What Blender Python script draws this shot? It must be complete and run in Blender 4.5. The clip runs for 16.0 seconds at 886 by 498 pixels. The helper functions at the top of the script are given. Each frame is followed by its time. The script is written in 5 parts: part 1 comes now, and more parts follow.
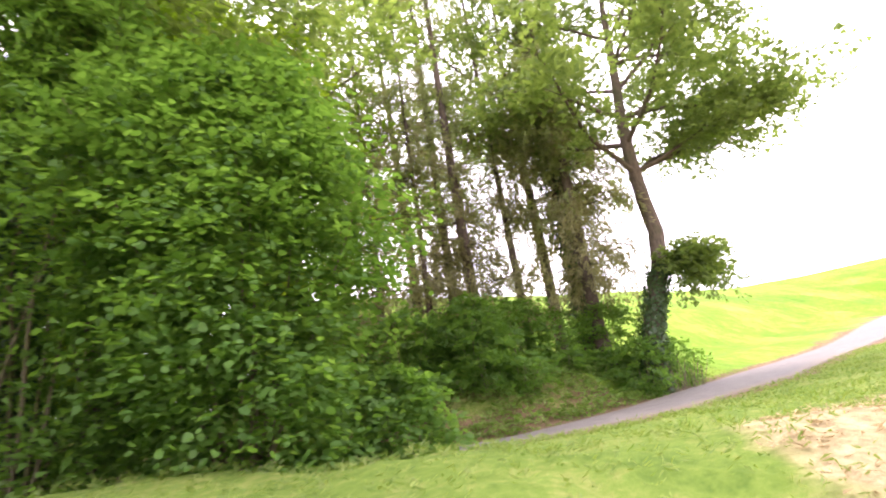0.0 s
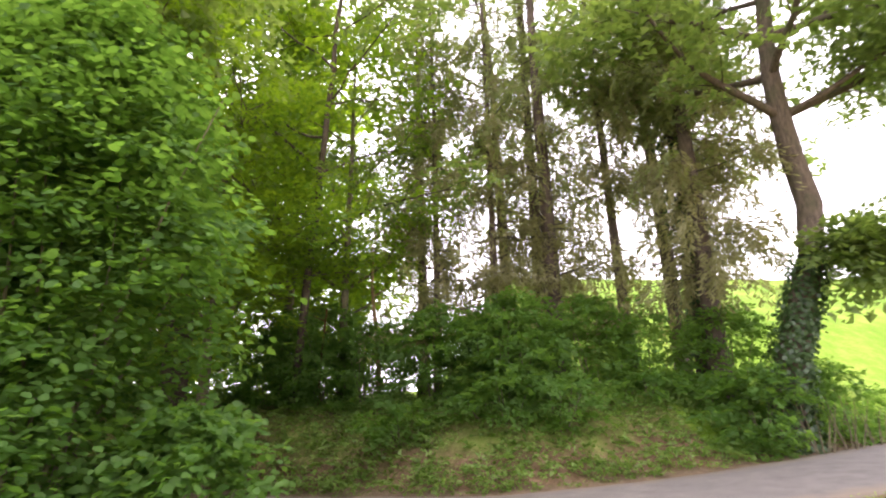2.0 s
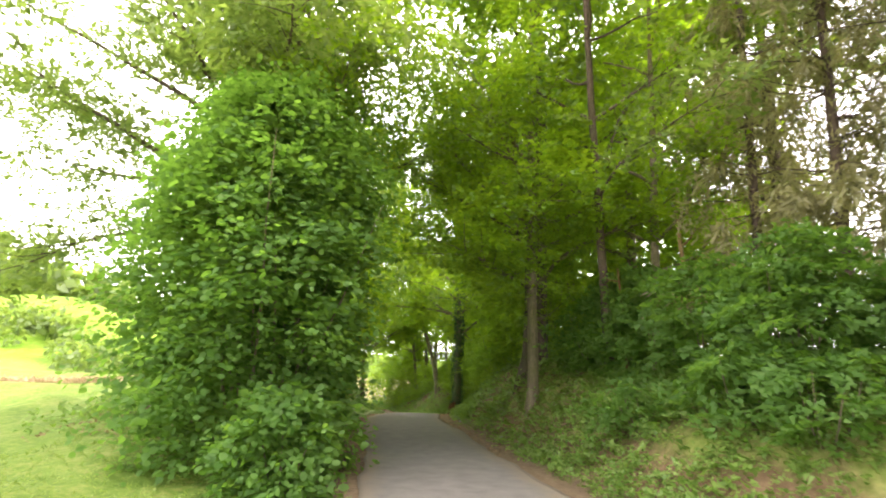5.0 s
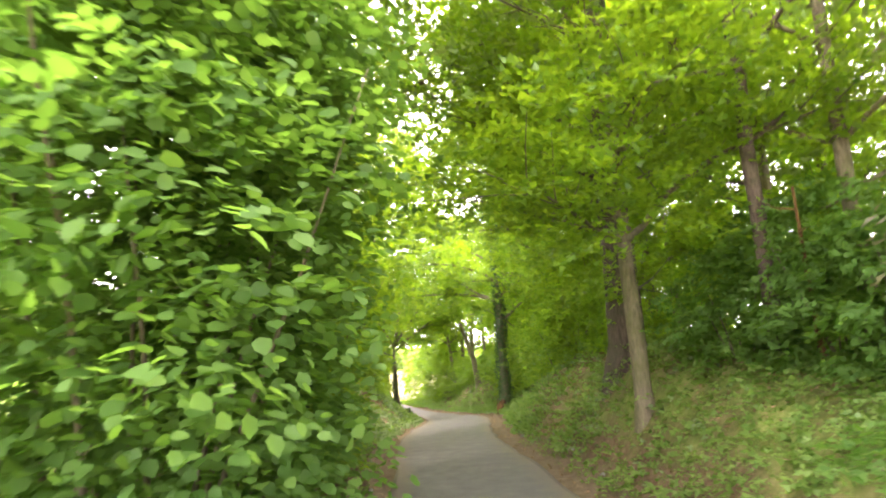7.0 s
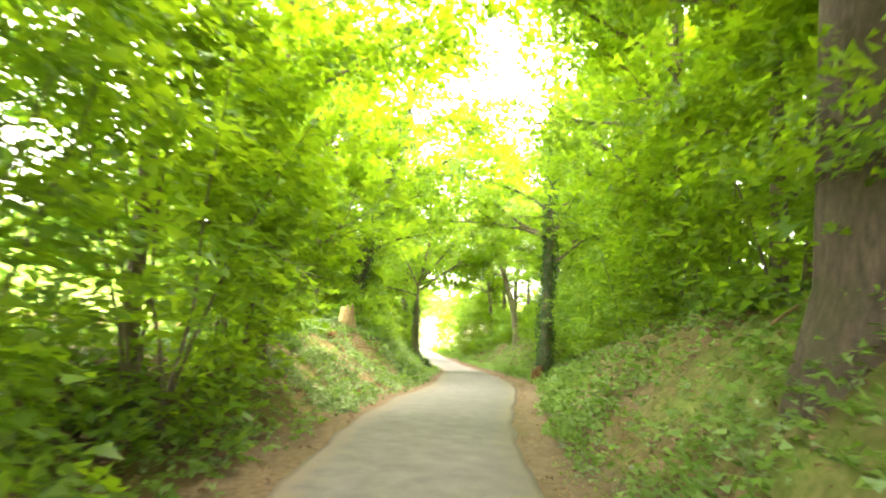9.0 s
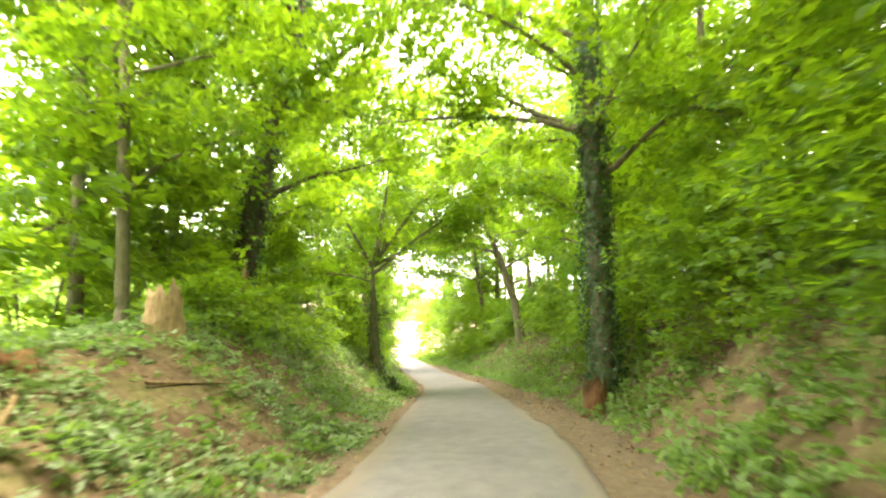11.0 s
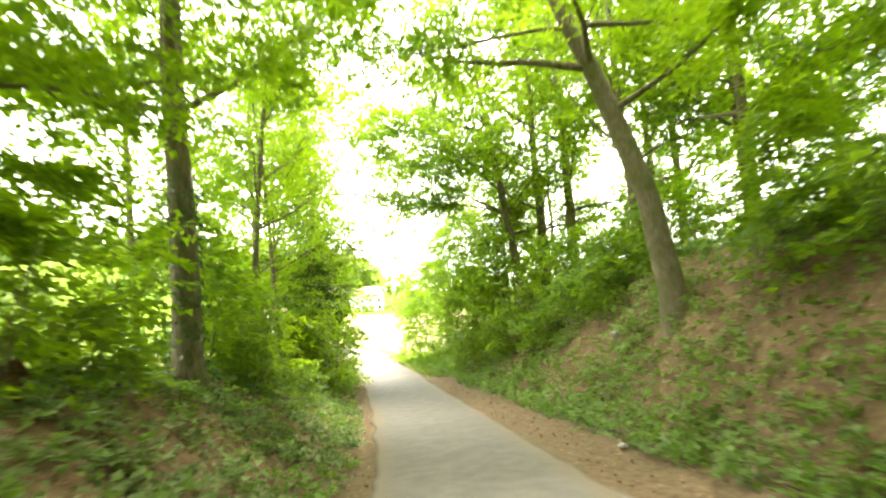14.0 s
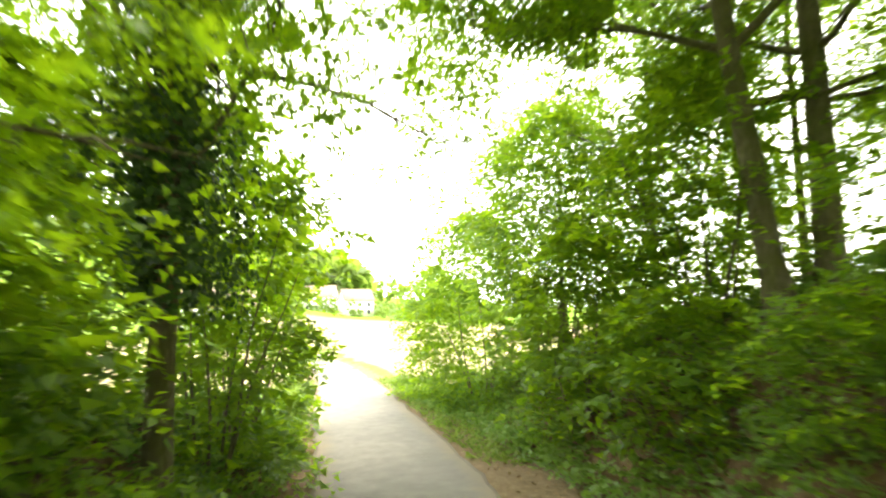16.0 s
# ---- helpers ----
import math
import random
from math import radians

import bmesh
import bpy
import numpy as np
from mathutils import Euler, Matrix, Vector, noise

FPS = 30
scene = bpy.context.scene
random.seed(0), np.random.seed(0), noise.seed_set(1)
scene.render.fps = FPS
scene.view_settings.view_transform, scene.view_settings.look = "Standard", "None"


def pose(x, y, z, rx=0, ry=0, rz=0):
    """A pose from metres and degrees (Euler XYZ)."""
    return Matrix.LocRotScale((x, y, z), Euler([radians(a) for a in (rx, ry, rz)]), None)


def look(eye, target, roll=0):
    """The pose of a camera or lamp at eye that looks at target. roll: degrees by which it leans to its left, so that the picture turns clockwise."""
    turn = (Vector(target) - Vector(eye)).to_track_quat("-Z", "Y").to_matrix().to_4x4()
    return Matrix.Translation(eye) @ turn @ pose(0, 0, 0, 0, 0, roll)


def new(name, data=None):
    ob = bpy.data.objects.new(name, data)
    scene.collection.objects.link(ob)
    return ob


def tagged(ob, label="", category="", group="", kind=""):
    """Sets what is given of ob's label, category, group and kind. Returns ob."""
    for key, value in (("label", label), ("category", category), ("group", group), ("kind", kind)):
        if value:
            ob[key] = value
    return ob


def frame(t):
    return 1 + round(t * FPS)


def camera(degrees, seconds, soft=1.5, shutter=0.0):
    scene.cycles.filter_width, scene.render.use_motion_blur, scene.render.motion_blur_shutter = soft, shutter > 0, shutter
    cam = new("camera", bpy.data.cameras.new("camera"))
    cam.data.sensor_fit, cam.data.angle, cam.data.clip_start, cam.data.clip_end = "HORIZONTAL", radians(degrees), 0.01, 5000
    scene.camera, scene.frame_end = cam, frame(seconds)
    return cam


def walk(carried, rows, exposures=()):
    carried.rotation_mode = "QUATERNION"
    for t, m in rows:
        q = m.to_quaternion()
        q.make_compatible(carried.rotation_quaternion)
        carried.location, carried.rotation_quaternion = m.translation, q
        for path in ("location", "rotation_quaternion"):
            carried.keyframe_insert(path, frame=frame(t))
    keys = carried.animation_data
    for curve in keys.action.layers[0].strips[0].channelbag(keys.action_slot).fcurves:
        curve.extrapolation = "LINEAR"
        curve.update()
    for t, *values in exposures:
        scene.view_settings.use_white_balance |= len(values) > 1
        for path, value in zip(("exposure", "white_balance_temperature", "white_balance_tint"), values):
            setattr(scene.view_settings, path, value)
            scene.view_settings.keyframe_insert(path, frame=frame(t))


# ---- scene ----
cam = camera(76.8, 16.0, soft=2.0, shutter=0.38)
# seconds, x, y, z, pitch, roll, yaw
PATH = [
    (0.0, -12.29, -19.53, 1.66, 18.01, 8.24, -81.49),
    (0.5, -11.12, -19.93, 1.84, 18.09, 9.49, -83.45),
    (1.0, -10.10, -20.83, 1.99, 16.57, 6.98, -80.16),
    (1.5, -9.13, -22.04, 2.14, 16.86, 3.06, -70.93),
    (2.0, -7.96, -23.27, 2.45, 17.27, 1.31, -60.05),
    (2.5, -6.54, -24.28, 2.69, 16.74, -0.24, -51.86),
    (3.0, -5.36, -25.65, 2.91, 14.46, -3.61, -36.91),
    (3.5, -4.40, -26.61, 3.11, 12.32, -3.14, -23.34),
    (4.0, -3.67, -26.78, 3.05, 11.56, -0.85, -15.72),
    (4.2, -3.33, -26.79, 2.96, 11.65, 0.39, -12.41),
    (6.3, -2.12, -22.59, 3.52, 10.23, -3.26, -3.61),
    (6.5, -2.07, -21.98, 3.51, 10.13, -1.80, -3.40),
    (7.0, -2.19, -20.42, 3.52, 10.17, 3.69, -4.21),
    (7.5, -2.18, -18.61, 3.67, 10.11, 10.85, -5.21),
    (8.0, -1.81, -16.73, 3.81, 5.9, 9.44, -4.82),
    (8.5, -1.21, -14.72, 3.48, 2.95, -0.93, -0.67),
    (8.7, -0.96, -13.88, 3.32, 4.15, -3.59, 0.81),
    (10.8, -0.02, -1.52, 2.15, 6.95, 5.77, -1.33),
    (11.0, -0.00, 0.00, 2.20, 5.59, 2.04, -0.59),
    (11.5, -0.08, 3.86, 2.27, 4.89, 1.31, -0.71),
    (12.0, -0.21, 7.79, 2.03, 4.90, 5.33, -2.18),
    (12.5, -0.11, 11.85, 1.62, 4.89, 6.41, -2.25),
    (13.0, 0.03, 15.90, 1.20, 4.86, 1.72, -0.79),
    (13.5, 0.00, 20.07, 0.79, 5.00, 3.77, -1.23),
    (14.0, -0.17, 24.30, 0.39, 4.91, 4.97, -1.43),
    (14.5, -0.76, 28.60, -0.11, 5.81, 3.30, -2.06),
    (15.0, -1.09, 32.92, -0.26, 7.26, 2.46, -2.59),
    (15.5, -1.47, 37.19, -0.26, 5.99, 2.07, -3.27),
    (16.0, -1.74, 41.21, -0.47, 6.11, 0.59, -2.46),
]
EXPOSURES = [(0.0, 1.45, 6450, 33), (1.5, 1.3, 6450, 30), (3.0, 1.45, 6600, 26), (4.2, 1.72, 6850, 18), (6.3, 2.5, 6750, 24), (7.5, 3.28, 6800, 28), (8.0, 3.5, 6850, 25), (8.7, 3.65, 7100, 13), (10.8, 3.25, 7000, 15), (13.0, 2.98, 7200, 11), (15.0, 2.68, 7250, 8), (15.5, 2.55, 7200, 7), (16.0, 2.15, 7150, 4)]
walk(cam, [(t, pose(x, y, z, 90 + p, r, w)) for t, x, y, z, p, r, w in PATH], EXPOSURES)

# ---- world and sun: a bright, thinly overcast summer sky ----
world = bpy.data.worlds.new("sky")
scene.world = world
world.use_nodes = True
wn = world.node_tree
wn.nodes.clear()
w_out = wn.nodes.new("ShaderNodeOutputWorld")
w_bg = wn.nodes.new("ShaderNodeBackground")
w_sky = wn.nodes.new("ShaderNodeTexSky")
w_sky.sky_type = "NISHITA"
w_sky.sun_disc = False
SUN_ELEVATION, SUN_ROTATION = radians(68), radians(50)
w_sky.sun_elevation, w_sky.sun_rotation = SUN_ELEVATION, SUN_ROTATION
w_sky.dust_density = 4.0
w_sky.air_density = 1.0
w_coord = wn.nodes.new("ShaderNodeTexCoord")
w_noise = wn.nodes.new("ShaderNodeTexNoise")
w_noise.inputs["Scale"].default_value = 2.2
w_noise.inputs["Detail"].default_value = 6.0
w_ramp = wn.nodes.new("ShaderNodeMapRange")
w_ramp.inputs["From Min"].default_value, w_ramp.inputs["From Max"].default_value = 0.3, 0.7
w_ramp.inputs["To Min"].default_value, w_ramp.inputs["To Max"].default_value = 0.72, 0.95
w_mix = wn.nodes.new("ShaderNodeMix")
w_mix.data_type = "RGBA"
w_mix.inputs["B"].default_value = (11.5, 11.6, 11.5, 1)
wn.links.new(w_coord.outputs["Generated"], w_noise.inputs["Vector"])
wn.links.new(w_noise.outputs["Fac"], w_ramp.inputs["Value"])
wn.links.new(w_ramp.outputs["Result"], w_mix.inputs["Factor"])
wn.links.new(w_sky.outputs["Color"], w_mix.inputs["A"])
wn.links.new(w_mix.outputs["Result"], w_bg.inputs["Color"])
w_bg.inputs["Strength"].default_value = 0.165
wn.links.new(w_bg.outputs["Background"], w_out.inputs["Surface"])

sun_data = bpy.data.lights.new("sun", "SUN")
sun_data.energy, sun_data.angle, sun_data.color = 1.5, radians(20), (1.0, 0.95, 0.86)
sun = new("sun", sun_data)
sun_way = Vector((math.sin(SUN_ROTATION) * math.cos(SUN_ELEVATION), math.cos(SUN_ROTATION) * math.cos(SUN_ELEVATION), math.sin(SUN_ELEVATION)))
sun.matrix_world = look(sun_way * 200, (0, 0, 0))

# ---- materials ----
def material(name):
    m = bpy.data.materials.new(name)
    m.use_nodes = True
    m.node_tree.nodes.clear()
    return m, m.node_tree


def node(tree, kind, **values):
    n = tree.nodes.new(kind)
    for key, value in values.items():
        n.inputs[key.replace("_", " ")].default_value = value
    return n


def noise_of(tree, scale, detail=4.0, rough=0.6, kind="Object"):
    co = tree.nodes.new("ShaderNodeTexCoord")
    n = node(tree, "ShaderNodeTexNoise", Scale=scale, Detail=detail, Roughness=rough)
    tree.links.new(co.outputs[kind], n.inputs["Vector"])
    return n.outputs["Fac"]


def ramp(tree, value, stops):
    r = tree.nodes.new("ShaderNodeValToRGB")
    el = r.color_ramp.elements
    while len(el) < len(stops):
        el.new(0.5)
    for e, (at, colour) in zip(el, stops):
        e.position, e.color = at, (*colour, 1)
    tree.links.new(value, r.inputs["Fac"])
    return r.outputs["Color"]


def blend(tree, fac, a, b, mode="MIX"):
    m = tree.nodes.new("ShaderNodeMix")
    m.data_type, m.blend_type = "RGBA", mode
    for v, key in ((fac, "Factor"), (a, "A"), (b, "B")):
        if isinstance(v, (int, float)):
            m.inputs[key].default_value = v
        elif isinstance(v, tuple):
            m.inputs[key].default_value = (*v, 1)
        else:
            tree.links.new(v, m.inputs[key])
    return m.outputs["Result"]


def math_of(tree, op, a, b):
    m = tree.nodes.new("ShaderNodeMath")
    m.operation = op
    for i, v in enumerate((a, b)):
        if isinstance(v, (int, float)):
            m.inputs[i].default_value = v
        else:
            tree.links.new(v, m.inputs[i])
    return m.outputs[0]


def finish(tree, colour, rough=0.9, bump=None, strength=0.4, distance=0.02, specular=0.3):
    out = tree.nodes.new("ShaderNodeOutputMaterial")
    p = tree.nodes.new("ShaderNodeBsdfPrincipled")
    p.inputs["Specular IOR Level"].default_value = specular
    if isinstance(colour, tuple):
        p.inputs["Base Color"].default_value = (*colour, 1)
    else:
        tree.links.new(colour, p.inputs["Base Color"])
    if isinstance(rough, float):
        p.inputs["Roughness"].default_value = rough
    else:
        tree.links.new(rough, p.inputs["Roughness"])
    if bump is not None:
        b = node(tree, "ShaderNodeBump", Strength=strength, Distance=distance)
        tree.links.new(bump, b.inputs["Height"])
        tree.links.new(b.outputs["Normal"], p.inputs["Normal"])
    tree.links.new(p.outputs["BSDF"], out.inputs["Surface"])


def leaf_material(name, dark, light, through_dark, through_light, share=0.5, rough=0.5, gloss=0.035):
    """A leaf: a matt face that differs from leaf to leaf, light that comes through it, and a faint sheen."""
    m, t = material(name)
    geo = t.nodes.new("ShaderNodeNewGeometry")
    patch = noise_of(t, 0.9, 2.0)
    mixed = math_of(t, "ADD", math_of(t, "MULTIPLY", geo.outputs["Random Per Island"], 0.6), math_of(t, "MULTIPLY", patch, 0.45))
    face = ramp(t, mixed, [(0.1, dark), (0.9, light)])
    back = ramp(t, mixed, [(0.1, through_dark), (0.9, through_light)])
    d = t.nodes.new("ShaderNodeBsdfDiffuse")
    tr = t.nodes.new("ShaderNodeBsdfTranslucent")
    g = node(t, "ShaderNodeBsdfGlossy", Roughness=rough)
    t.links.new(face, d.inputs["Color"])
    t.links.new(back, tr.inputs["Color"])
    a = node(t, "ShaderNodeMixShader", Fac=share)
    t.links.new(d.outputs[0], a.inputs[1])
    t.links.new(tr.outputs[0], a.inputs[2])
    b = node(t, "ShaderNodeMixShader", Fac=gloss)
    t.links.new(a.outputs[0], b.inputs[1])
    t.links.new(g.outputs[0], b.inputs[2])
    out = t.nodes.new("ShaderNodeOutputMaterial")
    t.links.new(b.outputs[0], out.inputs["Surface"])
    return m


LEAF_BEECH = leaf_material("beech leaf", (0.04, 0.095, 0.01), (0.1, 0.19, 0.016), (0.23, 0.42, 0.012), (0.47, 0.68, 0.02))
LEAF_OAK = leaf_material("oak leaf", (0.075, 0.12, 0.034), (0.15, 0.205, 0.062), (0.2, 0.32, 0.045), (0.38, 0.52, 0.08), 0.5)
LEAF_HAZEL = leaf_material("hazel leaf", (0.05, 0.115, 0.024), (0.09, 0.17, 0.038), (0.16, 0.34, 0.03), (0.26, 0.46, 0.05), 0.5, 0.6, 0.014)
LEAF_IVY = leaf_material("ivy leaf", (0.024, 0.058, 0.017), (0.06, 0.115, 0.033), (0.05, 0.12, 0.012), (0.1, 0.2, 0.025), 0.28, 0.4, 0.045)
LEAF_HERB = leaf_material("herb leaf", (0.07, 0.14, 0.025), (0.19, 0.29, 0.065), (0.16, 0.33, 0.025), (0.32, 0.5, 0.055), 0.42)
LEAF_GROUND_IVY = leaf_material("ground ivy leaf", (0.12, 0.175, 0.058), (0.26, 0.33, 0.15), (0.13, 0.25, 0.04), (0.24, 0.4, 0.09), 0.35)
NEEDLE = leaf_material("spruce needles", (0.12, 0.155, 0.05), (0.24, 0.27, 0.1), (0.25, 0.32, 0.06), (0.46, 0.52, 0.11), 0.52)
NEEDLE_DRY = leaf_material("withered needles", (0.13, 0.13, 0.05), (0.27, 0.25, 0.11), (0.22, 0.23, 0.06), (0.4, 0.38, 0.12), 0.5)
GRASS = leaf_material("grass blade", (0.085, 0.15, 0.02), (0.23, 0.27, 0.06), (0.12, 0.26, 0.015), (0.28, 0.4, 0.05), 0.4)
STRAW = leaf_material("straw", (0.28, 0.2, 0.1), (0.5, 0.4, 0.22), (0.3, 0.22, 0.1), (0.4, 0.3, 0.15), 0.2)
LITTER = leaf_material("fallen leaf", (0.13, 0.075, 0.038), (0.36, 0.23, 0.125), (0.1, 0.05, 0.02), (0.2, 0.12, 0.05), 0.1)


def bark_material(name, dark, light, moss, moss_amount, scale=9.0):
    m, t = material(name)
    co = t.nodes.new("ShaderNodeTexCoord")
    mp = t.nodes.new("ShaderNodeMapping")
    mp.inputs["Scale"].default_value = (1, 1, 0.22)
    t.links.new(co.outputs["Object"], mp.inputs["Vector"])
    n = node(t, "ShaderNodeTexNoise", Scale=scale * 2.2, Detail=7.0, Roughness=0.7)
    t.links.new(mp.outputs["Vector"], n.inputs["Vector"])
    c = ramp(t, n.outputs["Fac"], [(0.3, dark), (0.72, light)])
    stain = noise_of(t, 1.7, 3.0)
    c = blend(t, ramp(t, stain, [(0.62 - moss_amount * 0.4, (0, 0, 0)), (0.78, (1, 1, 1))]), c, moss)
    finish(t, c, 0.95, n.outputs["Fac"], 0.9, 0.03, 0.15)
    return m


BARK_BEECH = bark_material("grey bark", (0.085, 0.072, 0.048), (0.25, 0.21, 0.13), (0.1, 0.11, 0.035), 0.5)
BARK_SPRUCE = bark_material("spruce bark", (0.05, 0.038, 0.03), (0.17, 0.13, 0.1), (0.09, 0.08, 0.05), 0.2)
BARK_OAK = bark_material("oak bark", (0.045, 0.035, 0.026), (0.17, 0.13, 0.095), (0.06, 0.065, 0.03), 0.35)
BARK_ROTTEN = bark_material("rotten wood", (0.07, 0.035, 0.015), (0.2, 0.1, 0.04), (0.12, 0.13, 0.03), 0.4)
BARK_DEAD = bark_material("dead wood", (0.14, 0.09, 0.04), (0.38, 0.27, 0.13), (0.12, 0.11, 0.04), 0.15)


def attribute(tree, name):
    a = tree.nodes.new("ShaderNodeAttribute")
    a.attribute_name = name
    return a.outputs["Fac"]


def ground_material():
    m, t = material("ground")
    fine, mid, big = noise_of(t, 7.0, 8.0, 0.7), noise_of(t, 1.1, 4.0), noise_of(t, 0.12, 3.0)
    soil = ramp(t, fine, [(0.25, (0.075, 0.05, 0.028)), (0.5, (0.165, 0.108, 0.06)), (0.75, (0.29, 0.2, 0.115))])
    grass = ramp(t, math_of(t, "ADD", math_of(t, "MULTIPLY", fine, 0.6), math_of(t, "MULTIPLY", mid, 0.4)), [(0.34, (0.065, 0.12, 0.018)), (0.5, (0.125, 0.19, 0.032)), (0.66, (0.25, 0.255, 0.08))])
    meadow = ramp(t, math_of(t, "ADD", math_of(t, "MULTIPLY", big, 0.45), math_of(t, "ADD", math_of(t, "MULTIPLY", mid, 0.3), math_of(t, "MULTIPLY", fine, 0.25))), [(0.38, (0.075, 0.155, 0.014)), (0.51, (0.14, 0.245, 0.022)), (0.62, (0.24, 0.31, 0.055))])
    straw = ramp(t, fine, [(0.3, (0.16, 0.12, 0.06)), (0.5, (0.31, 0.25, 0.135)), (0.7, (0.46, 0.39, 0.23))])
    dirt = ramp(t, fine, [(0.3, (0.1, 0.07, 0.043)), (0.55, (0.18, 0.128, 0.08)), (0.8, (0.28, 0.21, 0.14))])
    jitter = math_of(t, "MULTIPLY", math_of(t, "SUBTRACT", mid, 0.5), 0.7)
    c = soil
    for mask, colour in (("grass", grass), ("meadow", meadow), ("straw", straw), ("dirt", dirt)):
        f = ramp(t, math_of(t, "ADD", attribute(t, mask), jitter), [(0.35, (0, 0, 0)), (0.65, (1, 1, 1))])
        c = blend(t, f, c, colour)
    finish(t, c, 0.98, fine, 0.8, 0.05, 0.1)
    return m


GROUND = ground_material()


def asphalt_material():
    m, t = material("worn asphalt")
    grit, mid, big = noise_of(t, 60.0, 3.0, 0.8), noise_of(t, 3.0, 5.0, 0.6), noise_of(t, 0.35, 3.0)
    base = ramp(t, math_of(t, "ADD", math_of(t, "MULTIPLY", grit, 0.45), math_of(t, "MULTIPLY", mid, 0.55)), [(0.3, (0.1, 0.09, 0.081)), (0.52, (0.152, 0.138, 0.124)), (0.7, (0.205, 0.186, 0.165))])
    dust = ramp(t, math_of(t, "ADD", attribute(t, "edge"), math_of(t, "MULTIPLY", math_of(t, "SUBTRACT", mid, 0.5), 0.9)), [(0.45, (0, 0, 0)), (0.85, (1, 1, 1))])
    c = blend(t, dust, base, (0.175, 0.142, 0.106))
    c = blend(t, ramp(t, big, [(0.5, (0, 0, 0)), (0.62, (0.35, 0.35, 0.35))]), c, (0.11, 0.104, 0.096))
    finish(t, c, 0.85, grit, 0.5, 0.006, 0.3)
    return m


ASPHALT = asphalt_material()


def plain(name, dark, light, scale=6.0, rough=0.8):
    m, t = material(name)
    n = noise_of(t, scale, 5.0)
    finish(t, ramp(t, n, [(0.3, dark), (0.7, light)]), rough, n, 0.2, 0.01)
    return m


WALL_PAINT = plain("white render", (0.7, 0.69, 0.66), (0.82, 0.81, 0.79), 2.0)
ROOF_TILE = plain("brown roof tile", (0.2, 0.13, 0.1), (0.3, 0.22, 0.18), 4.0)
GLASS_DARK = plain("dark pane", (0.03, 0.035, 0.04), (0.06, 0.065, 0.07), 1.0, 0.15)
STONE = plain("grey stone", (0.2, 0.19, 0.17), (0.42, 0.4, 0.36), 12.0)

# ---- mesh helpers ----
def mesh_of(name, verts, faces, mat, smooth=False):
    """A mesh from arrays: verts (n, 3), faces (m, k)."""
    verts, faces = np.asarray(verts, dtype=np.float32), np.asarray(faces, dtype=np.int32)
    me = bpy.data.meshes.new(name)
    k = faces.shape[1]
    me.vertices.add(len(verts))
    me.vertices.foreach_set("co", verts.ravel())
    me.loops.add(faces.size)
    me.loops.foreach_set("vertex_index", faces.ravel())
    me.polygons.add(len(faces))
    me.polygons.foreach_set("loop_start", np.arange(0, faces.size, k, dtype=np.int32))
    if smooth:
        me.polygons.foreach_set("use_smooth", np.ones(len(faces), dtype=bool))
    me.update(calc_edges=True)
    me.materials.append(mat)
    return me


def part(name, me, parent, label=""):
    ob = new(name, me)
    ob.parent = parent
    if label:
        tagged(ob, label)
    return ob


def thing(name, base, label, category, group=""):
    ob = new(name)
    ob.empty_display_size = 0.2
    ob.location = base
    return tagged(ob, label, category, group)


def smoothstep(v):
    v = np.clip(v, 0, 1)
    return v * v * (3 - 2 * v)


# ---- the lane's line: x, y, z along its middle ----
LANE = np.array([(90, -92, 10.5), (60, -66, 7.3), (40, -51, 5.2), (28.2, -42.7, 3.84), (20, -37, 2.99), (14, -32.4, 2.47), (9.4, -28.9, 2.13), (5.8, -26.25, 1.85),
                 (2.8, -24.25, 1.67), (.9, -22.15, 1.47), (-.65, -20, 1.34), (-1.05, -17.3, 1.26), (-.95, -14.5, 1.15), (-.92, -11.8, 1.0), (-.95, -7.5, .97),
                 (-.9, -3, .79), (-.55, 1, .56), (-.05, 4.2, .33), (.4, 8, .05), (.53, 11, -.2), (.55, 15, -.58), (.62, 20, -1.1), (.72, 25, -1.65),
                 (.55, 30, -2.05), (.2, 34, -2.45), (-.25, 38, -2.75), (-.8, 42.5, -3.05), (-1.4, 46.6, -3.3), (-1.95, 50.5, -3.45), (-2.6, 54.5, -3.58)])
LANE = np.vstack([LANE, [(-3.4, 59, -3.72), (-4.6, 66, -4.0), (-6.3, 75, -4.4), (-9.5, 88, -4.8), (-16, 104, -5.0), (-34, 128, -5.2)]])


def spline(points, step):
    p = np.vstack([2 * points[0] - points[1], points, 2 * points[-1] - points[-2]])
    out = []
    for i in range(1, len(p) - 2):
        n = max(2, int(np.linalg.norm(p[i + 1] - p[i]) / step))
        t = np.linspace(0, 1, n, endpoint=False)[:, None]
        out.append(0.5 * (2 * p[i] + (p[i + 1] - p[i - 1]) * t + (2 * p[i - 1] - 5 * p[i] + 4 * p[i + 1] - p[i + 2]) * t ** 2
                          + (3 * p[i] - p[i - 1] - 3 * p[i + 1] + p[i + 2]) * t ** 3))
    return np.vstack(out + [p[-2:-1]])


MIDDLE = spline(LANE, 0.5)
TANGENT = np.gradient(MIDDLE[:, :2], axis=0)
TANGENT /= np.linalg.norm(TANGENT, axis=1)[:, None]
HALF = 1.5


